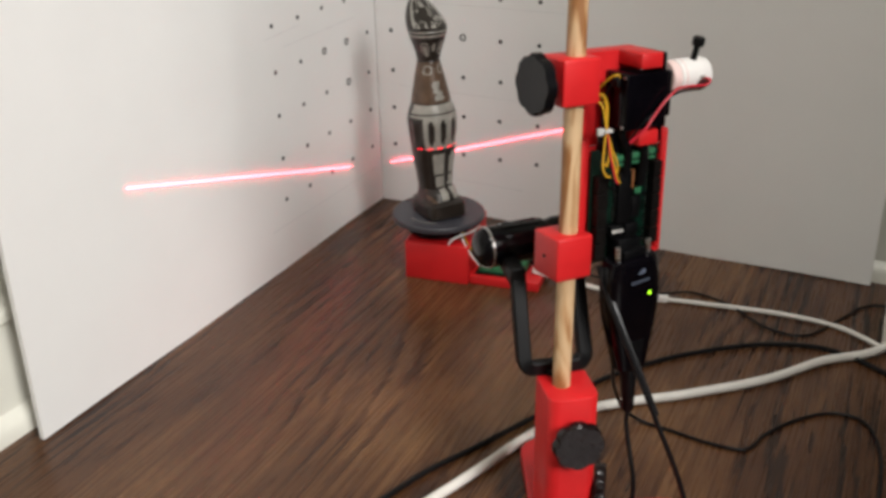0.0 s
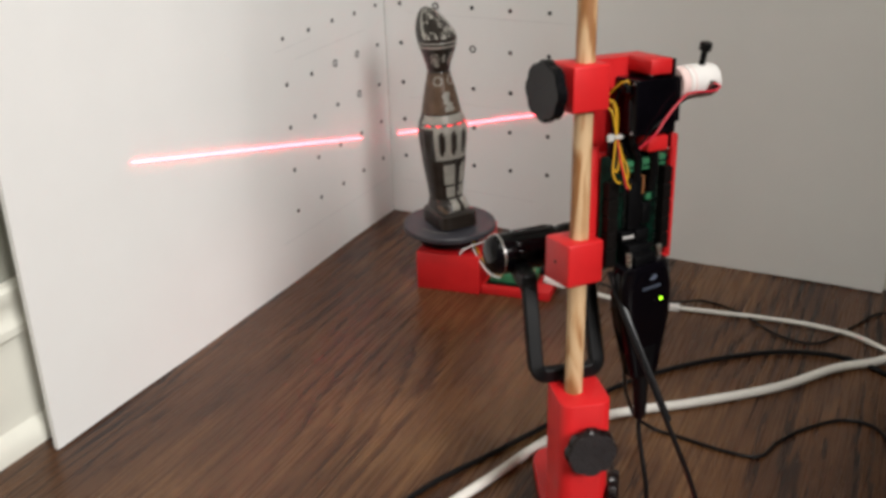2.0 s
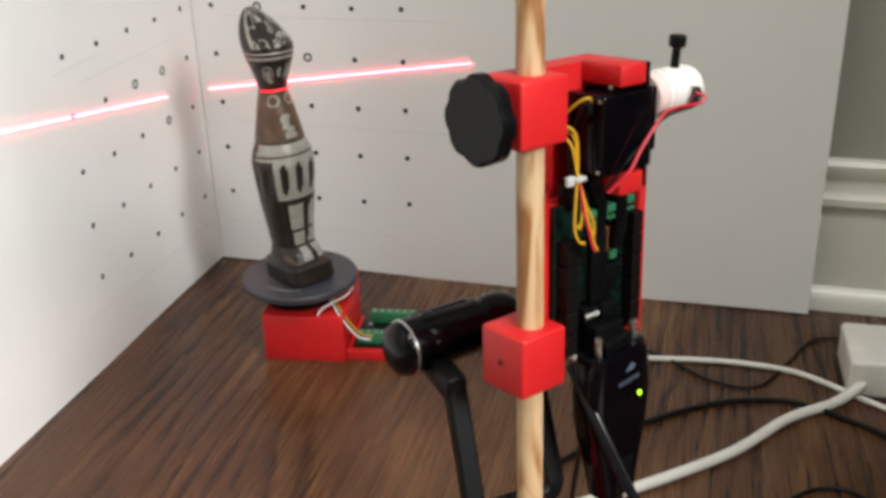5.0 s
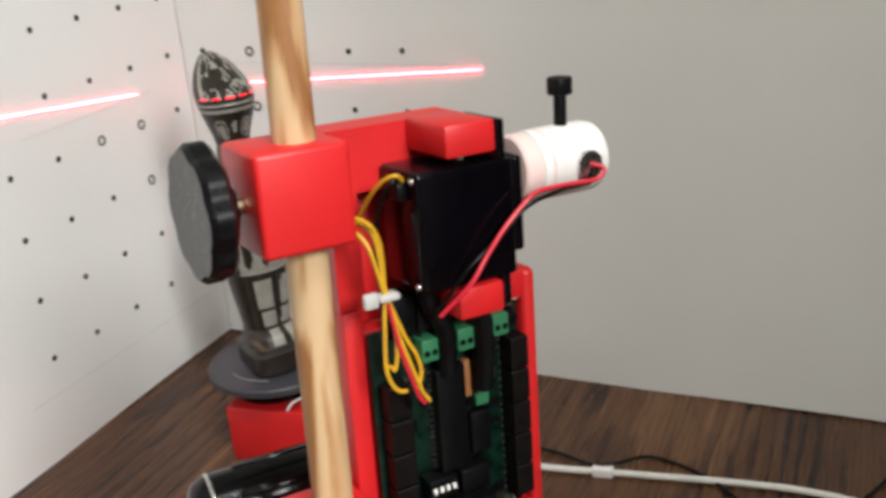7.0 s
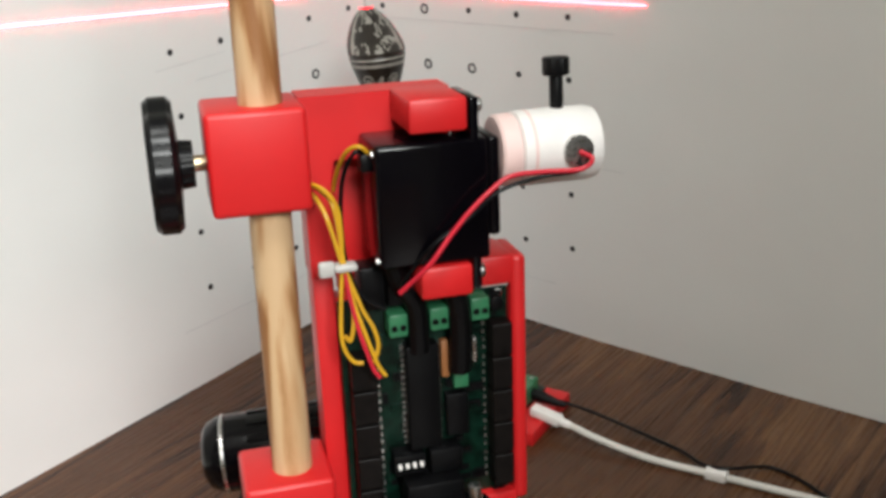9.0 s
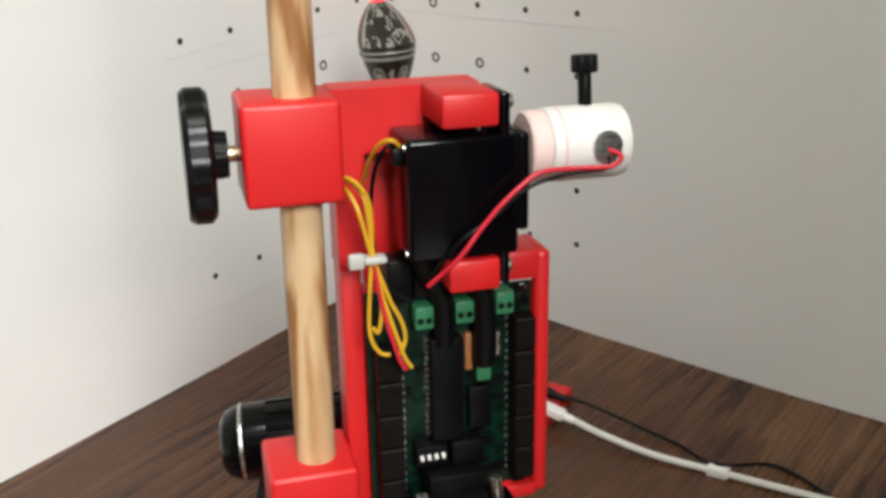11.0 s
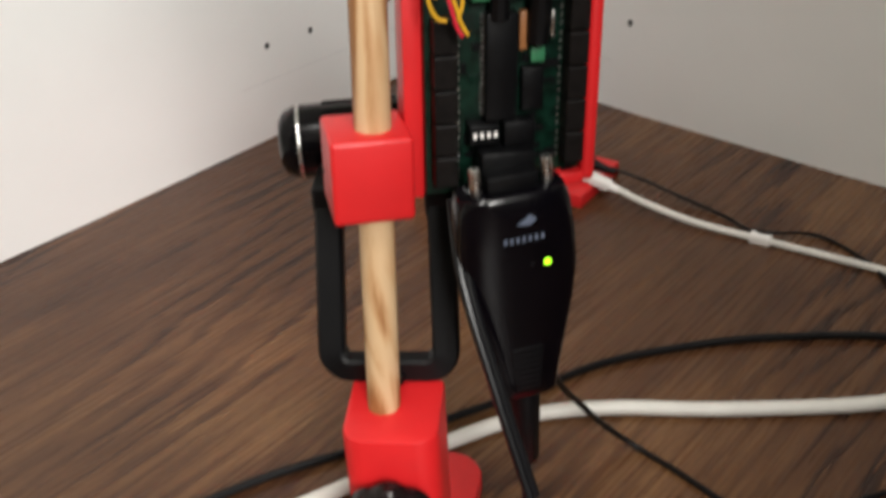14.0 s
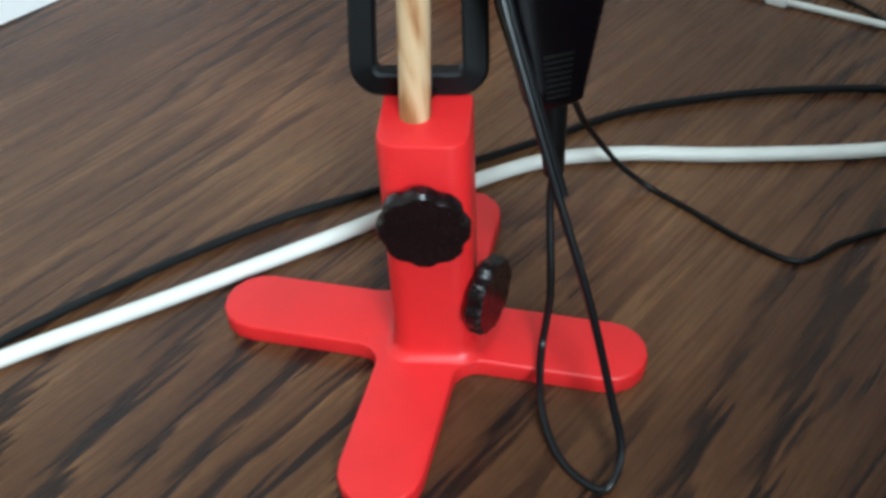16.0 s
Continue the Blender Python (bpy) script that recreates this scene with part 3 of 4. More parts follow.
def bracket():
    top = thing("laser_bracket", "red printed bracket with two clamping blocks on the dowel", "bracket", HEAD)
    part("upper_block", block(-0.0153, -0.0138, 0.3252, 0.0128, 0.0145, 0.3550, 0.0016, 3), RED, top)
    part("lower_block", block(-0.0150, -0.0142, 0.2088, 0.0128, 0.0140, 0.2386, 0.0016, 3), RED, top)
    part("side_rail", block(0.0130, 0.0040, 0.2080, 0.0195, 0.0165, 0.2979, 0.0006), RED, top)
    part("back_plate", block(0.0195, 0.0062, 0.2085, 0.0750, 0.0165, 0.2892, 0.0008), RED, top)
    part("servo_plate", block(0.0129, 0.0052, 0.2981, 0.0222, 0.0185, 0.3545, 0), RED, top)
    part("servo_pocket", block(0.0223, 0.0145, 0.2895, 0.0590, 0.0185, 0.3345, 0.0004), RED, top)
    part("top_bar", block(0.0222, 0.0052, 0.3346, 0.0590, 0.0185, 0.3545, 0), RED, top)
    part("rim_right", block(0.0752, -0.0032, 0.2112, 0.0806, 0.0165, 0.3004, 0.0022, 3), RED, top)
    part("rim_top", block(0.0640, -0.0030, 0.2908, 0.0764, 0.0165, 0.3006, 0.0012), RED, top)
    part("rim_bottom", block(0.0600, -0.0028, 0.2100, 0.0764, 0.0100, 0.2150, 0.001), RED, top)
    part("servo_clip_top", block(0.0405, -0.0185, 0.3452, 0.0578, 0.0060, 0.3552, 0.0012), RED, top)
    part("servo_clip_bottom", block(0.0421, -0.0185, 0.2950, 0.0582, 0.0146, 0.3050, 0.0012), RED, top)
    # clamping knob on its bolt
    part("bolt", lathe(rounded(0.0024, 0, 0.008, 0.0003), n=16), BRASS, top, "bright threaded bolt", True, pose(-0.0148, -0.001, 0.3392, 0, -90, 0))
    lobed_knob("clamping_knob", top, pose(-0.0186, -0.001, 0.3392, 0, -90, 0), 0.0197, 0.0123, KNOB, "black lobed clamping knob", 0.07)
    part("hole", lathe(rounded(0.0012, 0, 0.0004, 0.0001), n=12), BURGUNDY, top, "", True, pose(-0.0159, 0.000, 0.224, 0, -90, 0))
    return top


bracket()


def servo():
    top = thing("servo", "black servo motor clamped in the red bracket", "servo", HEAD)
    part("case", block(0.0302, -0.0180, 0.3058, 0.0640, 0.0050, 0.3426, 0.0014, 3), GLOSS, top)
    part("flange", block(0.0585, -0.0178, 0.2965, 0.0612, 0.0020, 0.3545, 0.0005), GLOSS, top)
    part("gear_head", block(0.0640, -0.0172, 0.3125, 0.0676, 0.0015, 0.3424, 0.0012, 3), GLOSS, top)
    part("spline", lathe(rounded(0.0032, 0.0676, 0.0700, 0.0003), "x", 20), WHITE, top, "", True, pose(0, -0.008, 0.3352))
    for z in (0.3515, 0.3005):
        for y in (-0.0130, -0.0030):
            part("mounting_screw", lathe(rounded(0.0022, 0.0612, 0.0632, 0.0004), "x", 14), STEEL, top, "bright screw", True, pose(0, y, z))
    for z in (0.3402, 0.3082):
        part("case_screw", lathe(rounded(0.0010, 0.0, 0.0012, 0.0002), "x", 10), STEEL, top, "", True, pose(0.0294, -0.0155, z))
    part("cable_grommet", block(0.0272, -0.0120, 0.3340, 0.0306, -0.0060, 0.3395, 0.0008), MATT, top)
    return top


servo()


def control_board():
    top = thing("control_board", "green controller circuit board with black sockets in the red tray", "circuit board", HEAD)
    part("board", block(0.0197, 0.0012, 0.2105, 0.0751, 0.0030, 0.2904, 0.0003), BOARD, top)
    for x0, x1, z0, z1 in ((0.0215, 0.0296, 0.2150, 0.2740), (0.0676, 0.0745, 0.2200, 0.2790)):
        for seg in range(5):
            a0, a1 = z0 + (z1 - z0) * seg / 5 + 0.0003, z0 + (z1 - z0) * (seg + 1) / 5 - 0.0003
            hb = block(x0, -0.0062, a0, x1, 0.0012, a1, 0.0005)
            s = part("header_socket", hb, SOCKET, top, "black double-row pin header", False)
            for i in range(4):
                zc = a0 + (a1 - a0) * (i + 0.5) / 4
                part("pin", block(-0.0004, -0.0004, -0.0006, 0.0004, 0.0004, 0.0006, 0), STEEL, s, "", False, pose((x1 + 0.0013) if x0 < 0.04 else (x0 - 0.0012), 0.0003, zc))
    part("board_edge", block(0.0640, -0.0004, 0.2897, 0.0750, 0.0012, 0.2907, 0.0001), CABLE, top, "pale cut edge", False)
    for x, z in ((0.0720, 0.2870), (0.0720, 0.2140), (0.0660, 0.2135)):
        part("mounting_hole", lathe(rounded(0.0015, 0, 0.0004, 0.0001), "y", 14), STEEL, top, "bright plated hole", True, pose(x, 0.0006, z))
    chip = part("processor", block(0.0394, -0.0048, 0.2380, 0.0502, 0.0012, 0.2745, 0.0005), CHIP, top, "long black chip")
    part("second_chip", block(0.0525, -0.0030, 0.2400, 0.0600, 0.0012, 0.2550, 0.0004), CHIP, top)
    for i in range(17):
        for x in (0.0390, 0.0506):
            part("leg", block(-0.0006, -0.0010, -0.0004, 0.0006, 0.0010, 0.0004, 0), STEEL, chip, "", False, pose(x, 0.0000, 0.2395 + i * 0.0021))
    for x, z in ((0.0340, 0.2795), (0.0472, 0.2800), (0.0606, 0.2815)):
        t = part("screw_terminal", block(x, -0.0070, z, x + 0.0060, 0.0012, z + 0.0075, 0.0006), TERMINAL, top, "small green screw terminal")
        for k in (0, 1):
            part("terminal_screw", lathe(rounded(0.0011, 0, 0.0003, 0.0001), "y", 10), CHIP, t, "", True, pose(x + 0.0016 + 0.0028 * k, -0.0072, z + 0.0030))
    for x, z in ((0.0262, 0.2885), (0.0345, 0.2890)):
        part("lead_connector", block(x, -0.0045, z, x + 0.0078, 0.0055, z + 0.0140, 0.0008), CHIP, top, "black push-on lead connector")
    part("capacitor_strip", block(0.0515, -0.0020, 0.2610, 0.0542, 0.0012, 0.2740, 0.0006), COPPER, top)
    part("crystal", block(0.0622, -0.0022, 0.2650, 0.0636, 0.0012, 0.2735, 0.0004), STEEL, top)
    part("button", lathe(rounded(0.0024, 0, 0.0040, 0.0004), "y", 20), CHIP, top, "", True, pose(0.0705, -0.0028, 0.2845))
    part("jumper", block(0.0555, -0.0020, 0.2565, 0.0605, 0.0012, 0.2615, 0.0004), TERMINAL, top)
    rnd = random.Random(11)
    for i in range(60):
        x, z = rnd.uniform(0.0325, 0.064), rnd.uniform(0.222, 0.277)
        if i > 44:
            x, z = rnd.uniform(0.0655, 0.0735), rnd.choice((rnd.uniform(0.2805, 0.289), rnd.uniform(0.212, 0.2185)))
        if 0.0385 < x < 0.0515 and 0.236 < z < 0.277:
            continue
        w, h = rnd.choice(((0.0016, 0.0009), (0.0009, 0.0018), (0.0024, 0.0013)))
        part("component", block(-w, -0.0006, -h, w, 0.0006, h, 0), rnd.choice((CHIP, CHIP, BOARD)), top, "", False, pose(x, 0.0006, z))
    dip = part("dip_switch", block(0.0335, -0.0062, 0.2300, 0.0440, 0.0012, 0.2372, 0.0005), CHIP, top, "black switch block with four white levers")
    for i in range(4):
        part("lever", block(-0.0006, -0.0006, -0.0009, 0.0006, 0.0006, 0.0009, 0.0002), WHITE, dip, "", False, pose(0.0352 + i * 0.0024, -0.0064, 0.2337, 0, -8, 0))
    part("regulator", block(0.0455, -0.0066, 0.2290, 0.0565, 0.0012, 0.2375, 0.0006), CHIP, top)
    part("serial_port", block(0.0362, -0.0120, 0.2150, 0.0552, 0.0010, 0.2288, 0.0008), CHIP, top, "black nine-pin serial port")
    return top


control_board()


ADAPTER = pose(0.0457, -0.0130, 0.2168, 3, -5.8, 0)


def serial_adapter():
    top = thing("serial_adapter", "black tapered serial adapter plugged under the circuit board", "adapter", HEAD @ ADAPTER)
    # lofted shell, wide at the plug and narrow at the cable
    b = bmesh.new()
    rings = []
    for z, w, d, s in ((0.001, 0.0165, 0.0080, 0.0), (0, 0.0185, 0.0090, 0), (-0.004, 0.0200, 0.0098, 0), (-0.018, 0.0216, 0.0104, 0), (-0.032, 0.0218, 0.0102, 0), (-0.046, 0.0201, 0.0098, 0), (-0.062, 0.0168, 0.0092, 0),
                       (-0.078, 0.0134, 0.0085, 0), (-0.0865, 0.0120, 0.0081, 0), (-0.0880, 0.0104, 0.0070, 0)):
        ring = []
        for i in range(40):
            a = 2 * math.pi * i / 40
            ca, sa = math.cos(a), math.sin(a)
            g = (abs(ca) ** 4 + abs(sa) ** 4) ** (-0.25)
            ring.append(b.verts.new((s + w * g * ca, d * g * sa, z)))
        rings.append(ring)
    for p, q in zip(rings, rings[1:]):
        for i in range(40):
            b.faces.new((p[i], p[(i + 1) % 40], q[(i + 1) % 40], q[i]))
    b.faces.new(rings[0])
    b.faces.new(rings[-1])
    part("shell", b, GLOSS, top)
    for x in (-0.0125, 0.0125):
        s = part("thumb_screw", lathe(rounded(0.0021, 0.001, 0.011, 0.0004), n=14), STEEL, top, "bright thumb screw", True, pose(x, -0.003, 0))
    part("plug_collar", block(-0.0090, -0.0055, 0.0008, 0.0090, 0.0055, 0.0070, 0.0008), CHIP, top)
    part("indicator", lathe(rounded(0.0013, 0, 0.0006, 0.0002), "y", 14), LED, top, "lit yellow-green indicator light", True, pose(0.0090, -0.0110, -0.0262))
    part("dark_indicator", lathe(rounded(0.0008, 0, 0.0004, 0.0001), "y", 12), CHIP, top, "", True, pose(0.0036, -0.0108, -0.0262))
    # maker's mark as plain shapes
    for k in range(7):
        part("mark_bar", block(-0.0006, -0.0002, -0.0010, 0.0006, 0.0002, 0.0010, 0), GREY_PRINT, top, "", False, pose(-0.0054 + k * 0.0022, -0.01040, -0.0155))
    part("mark_shape", prism([(-0.0035, -0.0012), (0.0010, -0.0018), (0.0035, 0.0000), (0.0012, 0.0022), (-0.0005, 0.0008)], -0.0002, 0.0002, 0), GREY_PRINT, top, "", False, pose(0.0026, -0.01020, -0.0085, 90, 0, 0))
    part("strain_relief", lathe([(0.0036, -0.126), (0.0044, -0.1245), (0.0064, -0.0900), (0.0062, -0.0870)], n=24), MATT, top, "tapered cable strain relief", True)
    for i in range(8):
        part("rib", block(-0.0062 + 0.0002 * i, -0.0099 + 0.0002 * i, -0.0640 - i * 0.0027, 0.0062 - 0.0002 * i, -0.0070, -0.0627 - i * 0.0027, 0.0004), MATT, top, "", True)
    return top


serial_adapter()


# ---- webcam in its fork ----
def webcam():
    at = pose(0.4360, -0.5004, 0.1268, 0, 0, 39)
    top = thing("webcam", "black tubular webcam held in a fork on the red column", "webcam", at)
    prof = [(0.004, -0.0405), (0.0095, -0.0400), (0.0128, -0.0378), (0.0145, -0.0340), (0.0150, -0.0300), (0.0150, 0.0110), (0.0146, 0.0128), (0.0128, 0.0142), (0.0124, 0.0165), (0.0132, 0.0190), (0.0140, 0.0240), (0.0138, 0.0300), (0.0122, 0.0350), (0.0090, 0.0385), (0.004, 0.0398)]
    turn = pose(-0.0048, 0.0612, 0.0772, 0, 0, 10)
    part("barrel", lathe(prof, "x", 48), GLOSS, top, "gloss black barrel", True, turn)
    for a in (20, 48, 76, 104, 132, 160):
        part("ridge", block(-0.022, -0.0016, 0.0142, 0.0085, 0.0016, 0.0157, 0.0006), GLOSS, top, "", True, turn @ pose(0, 0, 0, a - 90, 0, 0))
    part("silver_band", lathe([(0.0150, -0.0325), (0.01535, -0.0322), (0.01535, -0.0314), (0.0150, -0.0311)], "x", 48), STEEL, top, "thin silver band", True, turn)
    part("lens", lathe([(0.0085, 0.0130), (0.0085, 0.0165), (0.0062, 0.0170), (0.0030, 0.0162)], "y", 32), GLOSS, top, "", True, turn @ pose(-0.012, 0, 0))
    w, z0, z1, r, lean = 0.0226, 0.0045, 0.068, 0.0075, 0.40
    path = [(-w + 0.001, lean * z1, z1), (-w, lean * (z0 + r), z0 + r)]
    for i in range(1, 7):
        t = math.pi / 2 * i / 6
        z = z0 + r - r * math.sin(t)
        path.append((-w + r - r * math.cos(t), lean * z, z))
    path += [(-x, y, z) for x, y, z in path[::-1]]
    part("fork", strap([(x + 0.0005, y, z) for x, y, z in path], 0.0053, 0.0042), MATT, top, "square-cornered black fork")
    for x in (-w + 0.001, w - 0.001):
        part("pivot", block(x - 0.0056, lean * z1 - 0.0055, z1 - 0.008, x + 0.0056, lean * z1 + 0.030, z1 + 0.006, 0.002, 3), MATT, top)
    part("swivel", lathe(rounded(0.0075, 0.0, 0.0045, 0.001), n=28), MATT, top)
    return top


webcam()


# ---- cables and wires ----
def cable(name, pts, r, mat, label, category="cable", n=10):
    ob = part(name, tube(pts, r, n), mat, None)
    return tagged(ob, label, category)


cable("extension_cable", [(0.24, -0.90, 0.0045), (0.285, -0.73, 0.0045), (0.304, -0.656, 0.0045), (0.332, -0.579, 0.0045), (0.366, -0.480, 0.0045), (0.383, -0.425, 0.0045), (0.405, -0.375, 0.0045), (0.437, -0.340, 0.0045), (0.484, -0.303, 0.0045),
                         (0.546, -0.246, 0.0045), (0.588, -0.190, 0.0045), (0.625, -0.158, 0.0050), (0.648, -0.136, 0.0130)], 0.0042, CABLE, "thick white cable lying across the dark floor", n=14)
cable("mains_lead", [(0.25, -0.86, 0.003), (0.285, -0.70, 0.003), (0.294, -0.635, 0.003), (0.309, -0.563, 0.003), (0.327, -0.502, 0.003), (0.348, -0.456, 0.003), (0.371, -0.405, 0.003), (0.392, -0.355, 0.003), (0.410, -0.308, 0.003),
                    (0.436, -0.268, 0.003), (0.470, -0.228, 0.003), (0.519, -0.186, 0.003), (0.560, -0.166, 0.003), (0.600, -0.163, 0.003), (0.648, -0.186, 0.003), (0.70, -0.22, 0.003)], 0.0024, MATT, "black power cord lying beside the white cable")
cable("thin_cord", [(0.462, -0.452, 0.150), (0.456, -0.428, 0.105), (0.451, -0.406, 0.070), (0.449, -0.387, 0.045), (0.451, -0.367, 0.018), (0.465, -0.356, 0.003), (0.488, -0.357, 0.002), (0.525, -0.361, 0.002), (0.553, -0.357, 0.002), (0.563, -0.330, 0.002), (0.580, -0.300, 0.002), (0.608, -0.272, 0.002),
                    (0.637, -0.275, 0.002), (0.654, -0.320, 0.002), (0.66, -0.40, 0.002)], 0.0016, MATT, "thin black cord bent on the floor")
cable("usb_cable", [(0.305, -0.141, 0.012), (0.33, -0.140, 0.008), (0.37, -0.136, 0.004), (0.417, -0.127, 0.003), (0.464, -0.119, 0.003), (0.507, -0.112, 0.003), (0.550, -0.108, 0.003), (0.592, -0.112, 0.003), (0.619, -0.125, 0.003), (0.644, -0.142, 0.003), (0.69, -0.17, 0.003)],
      0.0025, CABLE, "slim white cable from the turntable across the floor")
plug = thing("usb_plug", "white cable plug pushed into the driver board", "plug", pose(0.287, -0.143, 0.0150, 0, 10, 6))
part("plug_body", block(-0.012, -0.0045, -0.0035, 0.012, 0.0045, 0.0035, 0.0012), WHITE, plug)
part("plug_boot", lathe([(0.0034, 0.012), (0.0028, 0.020)], "x", 14), WHITE, plug)
clip = thing("cable_clip", "small white clip round the slim cable", "clip", pose(0.415, -0.1275, 0.0, 0, 0, 10))
part("clip_body", block(-0.0075, -0.0042, 0.0, 0.0075, 0.0042, 0.0075, 0.0014), WHITE, clip)
cable("dc_lead", [(0.262, -0.128, 0.017), (0.285, -0.123, 0.016), (0.31, -0.117, 0.012), (0.345, -0.112, 0.005), (0.38, -0.113, 0.0022), (0.405, -0.125, 0.0060), (0.424, -0.122, 0.009), (0.443, -0.097, 0.002), (0.483, -0.109, 0.002), (0.527, -0.141, 0.002), (0.565, -0.142, 0.002), (0.590, -0.098, 0.002), (0.613, -0.052, 0.002), (0.650, -0.042, 0.002), (0.72, -0.05, 0.002)],
      0.0013, MATT, "thin black power lead winding over the floor")
dc = thing("barrel_plug", "black barrel power plug in the driver board", "plug", pose(0.262, -0.128, 0.0185, 0, 8, 8))
part("plug_sleeve", lathe([(0.0035, -0.010), (0.0045, -0.008), (0.0045, 0.010), (0.0028, 0.022), (0.0016, 0.030)], "x", 16), MATT, dc)
brick = thing("power_brick", "white plastic power brick beside the cables", "adapter", pose(0.659, -0.108, 0, 0, 0, 3))
part("brick_body", block(-0.025, -0.03, 0.0, 0.04, 0.04, 0.034, 0.004, 3), CABLE, brick)
for k, (mt, off) in enumerate(((WHITE, 0.0), (CHIP, 0.003), (YELLOW, 0.006))):
    o = part("motor_wire", tube([(0.196, -0.165 + off, 0.053), (0.206, -0.175 + off, 0.047), (0.216, -0.178 + off, 0.036), (0.226, -0.180 + off, 0.028), (0.236, -0.176 + off, 0.024)], 0.0008, 8), mt)
    tagged(o, "thin motor wire running down to the driver board", "wire", "motor wires")


o = part("motor_wire", tube([(0.190, -0.183, 0.0462), (0.194, -0.180, 0.052), (0.201, -0.171, 0.0545), (0.208, -0.158, 0.0555), (0.209, -0.142, 0.0565)], 0.0009, 8), WHITE)
tagged(o, "white motor wire curled under the grey disc", "wire", "motor wires")


def head_points(pts):
    return [HEAD @ Vector(p) for p in pts]


# the servo's leads: a short arc into the bracket, then a tied bundle with two hanging loops
LEADS = [
    (YELLOW, "yellow", [(0.0308, -0.0100, 0.3385), (0.0272, -0.0120, 0.3420), (0.0240, -0.0085, 0.3400), (0.0222, -0.0010, 0.3330), (0.0215, 0.0058, 0.3250)]),
    (CHIP, "black", [(0.0308, -0.0085, 0.3375), (0.0262, -0.0115, 0.3405), (0.0225, -0.0090, 0.3330), (0.0215, -0.0060, 0.3200), (0.0222, -0.0065, 0.3060), (0.0260, -0.0080, 0.2950), (0.0330, -0.0085, 0.2900)]),
    (YELLOW, "yellow", [(0.0129, 0.0050, 0.3290), (0.0135, -0.0070, 0.3312), (0.0165, -0.0118, 0.3300), (0.0194, -0.0122, 0.3253), (0.0202, -0.0123, 0.3193), (0.0200, -0.0125, 0.3089), (0.0189, -0.0130, 0.2984), (0.0181, -0.0132, 0.2858), (0.0190, -0.0136, 0.2802), (0.0212, -0.0140, 0.2768), (0.0239, -0.0142, 0.2760)]),
    (YELLOW, "yellow", [(0.0135, 0.0050, 0.3265), (0.0142, -0.0060, 0.3272), (0.0160, -0.0118, 0.3235), (0.0178, -0.0128, 0.3165), (0.0196, -0.0130, 0.3085), (0.0215, -0.0134, 0.3020), (0.0220, -0.0138, 0.2911), (0.0207, -0.0140, 0.2840), (0.0190, -0.0140, 0.2855)]),
    (YELLOW, "yellow", [(0.0150, 0.0050, 0.3275), (0.0156, -0.0060, 0.3292), (0.0182, -0.0116, 0.3262), (0.0196, -0.0120, 0.3180), (0.0206, -0.0128, 0.3070), (0.0245, -0.0142, 0.2939), (0.0276, -0.0150, 0.2871), (0.0286, -0.0155, 0.2814), (0.0269, -0.0158, 0.2765)]),
    (YELLOW, "yellow", [(0.0208, -0.0134, 0.3050), (0.0222, -0.0142, 0.2960), (0.0240, -0.0152, 0.2890), (0.0263, -0.0160, 0.2810), (0.0282, -0.0162, 0.2752), (0.0302, -0.0164, 0.2718)]),
    (REDWIRE, "red", [(0.0204, -0.0136, 0.3050), (0.0216, -0.0146, 0.2955), (0.0230, -0.0156, 0.2875), (0.0250, -0.0163, 0.2800), (0.0266, -0.0166, 0.2745), (0.0284, -0.0167, 0.2716)]),
]
for mt, nm, pts in LEADS:
    o = part("servo_lead", tube(head_points(pts), 0.00066, 8), mt)
    tagged(o, "thin " + nm + " servo lead looped down the red bracket", "wire", "servo leads")
tie = thing("cable_tie", "white tape tie round the servo leads", "tie", HEAD)
part("tie_band", block(0.0172, -0.0150, 0.3056, 0.0242, -0.0100, 0.3080, 0.0010), TAPE, tie, "", True)
part("tie_tail", block(0.0128, -0.0138, 0.3042, 0.0176, -0.0115, 0.3090, 0.0008), TAPE, tie)
# the dark ribbon from the servo down to the terminals
cable("ribbon", head_points([(0.0360, -0.006, 0.3050), (0.0385, -0.0065, 0.2970), (0.0430, -0.0060, 0.2890), (0.0438, -0.0040, 0.2730)]), 0.0034, CHIP, "black ribbon lead between servo and board", "wire")
cable("ribbon", head_points([(0.0540, -0.006, 0.2950), (0.0562, -0.0065, 0.2890), (0.0572, -0.0055, 0.2780), (0.0572, -0.0035, 0.2640)]), 0.0037, CHIP, "black ribbon lead between servo and board", "wire")
tip = HEAD @ ADAPTER @ Vector((0, 0, -0.125))
LOOP = [(0.559, -0.530, 0.003), (0.556, -0.517, 0.012), (0.545, -0.512, 0.036), (0.531, -0.510, 0.075), (0.511, -0.506, 0.115), (0.493, -0.502, 0.150), (0.4735, -0.4955, 0.185), (0.4585, -0.4835, 0.208)]
cord = tube([tip, tip + Vector((0.001, -0.003, -0.014)), (0.494, -0.485, 0.042), (0.496, -0.490, 0.026), (0.4985, -0.496, 0.0145), (0.511, -0.513, 0.012), (0.522, -0.523, 0.007), (0.535, -0.530, 0.0025), (0.549, -0.533, 0.002), *LOOP], 0.0018)
tube([(x + 0.0017, y + 0.0017, z) for x, y, z in LOOP[4:]], 0.0016, bm=cord)
tagged(part("adapter_cable", cord, CORD), "black cable looping from the adapter to the floor and back up", "cable")

# ---- the laser: holder turned by the servo, and its light ----
AXIS = (-0.0010, -0.0080, 0.3360)


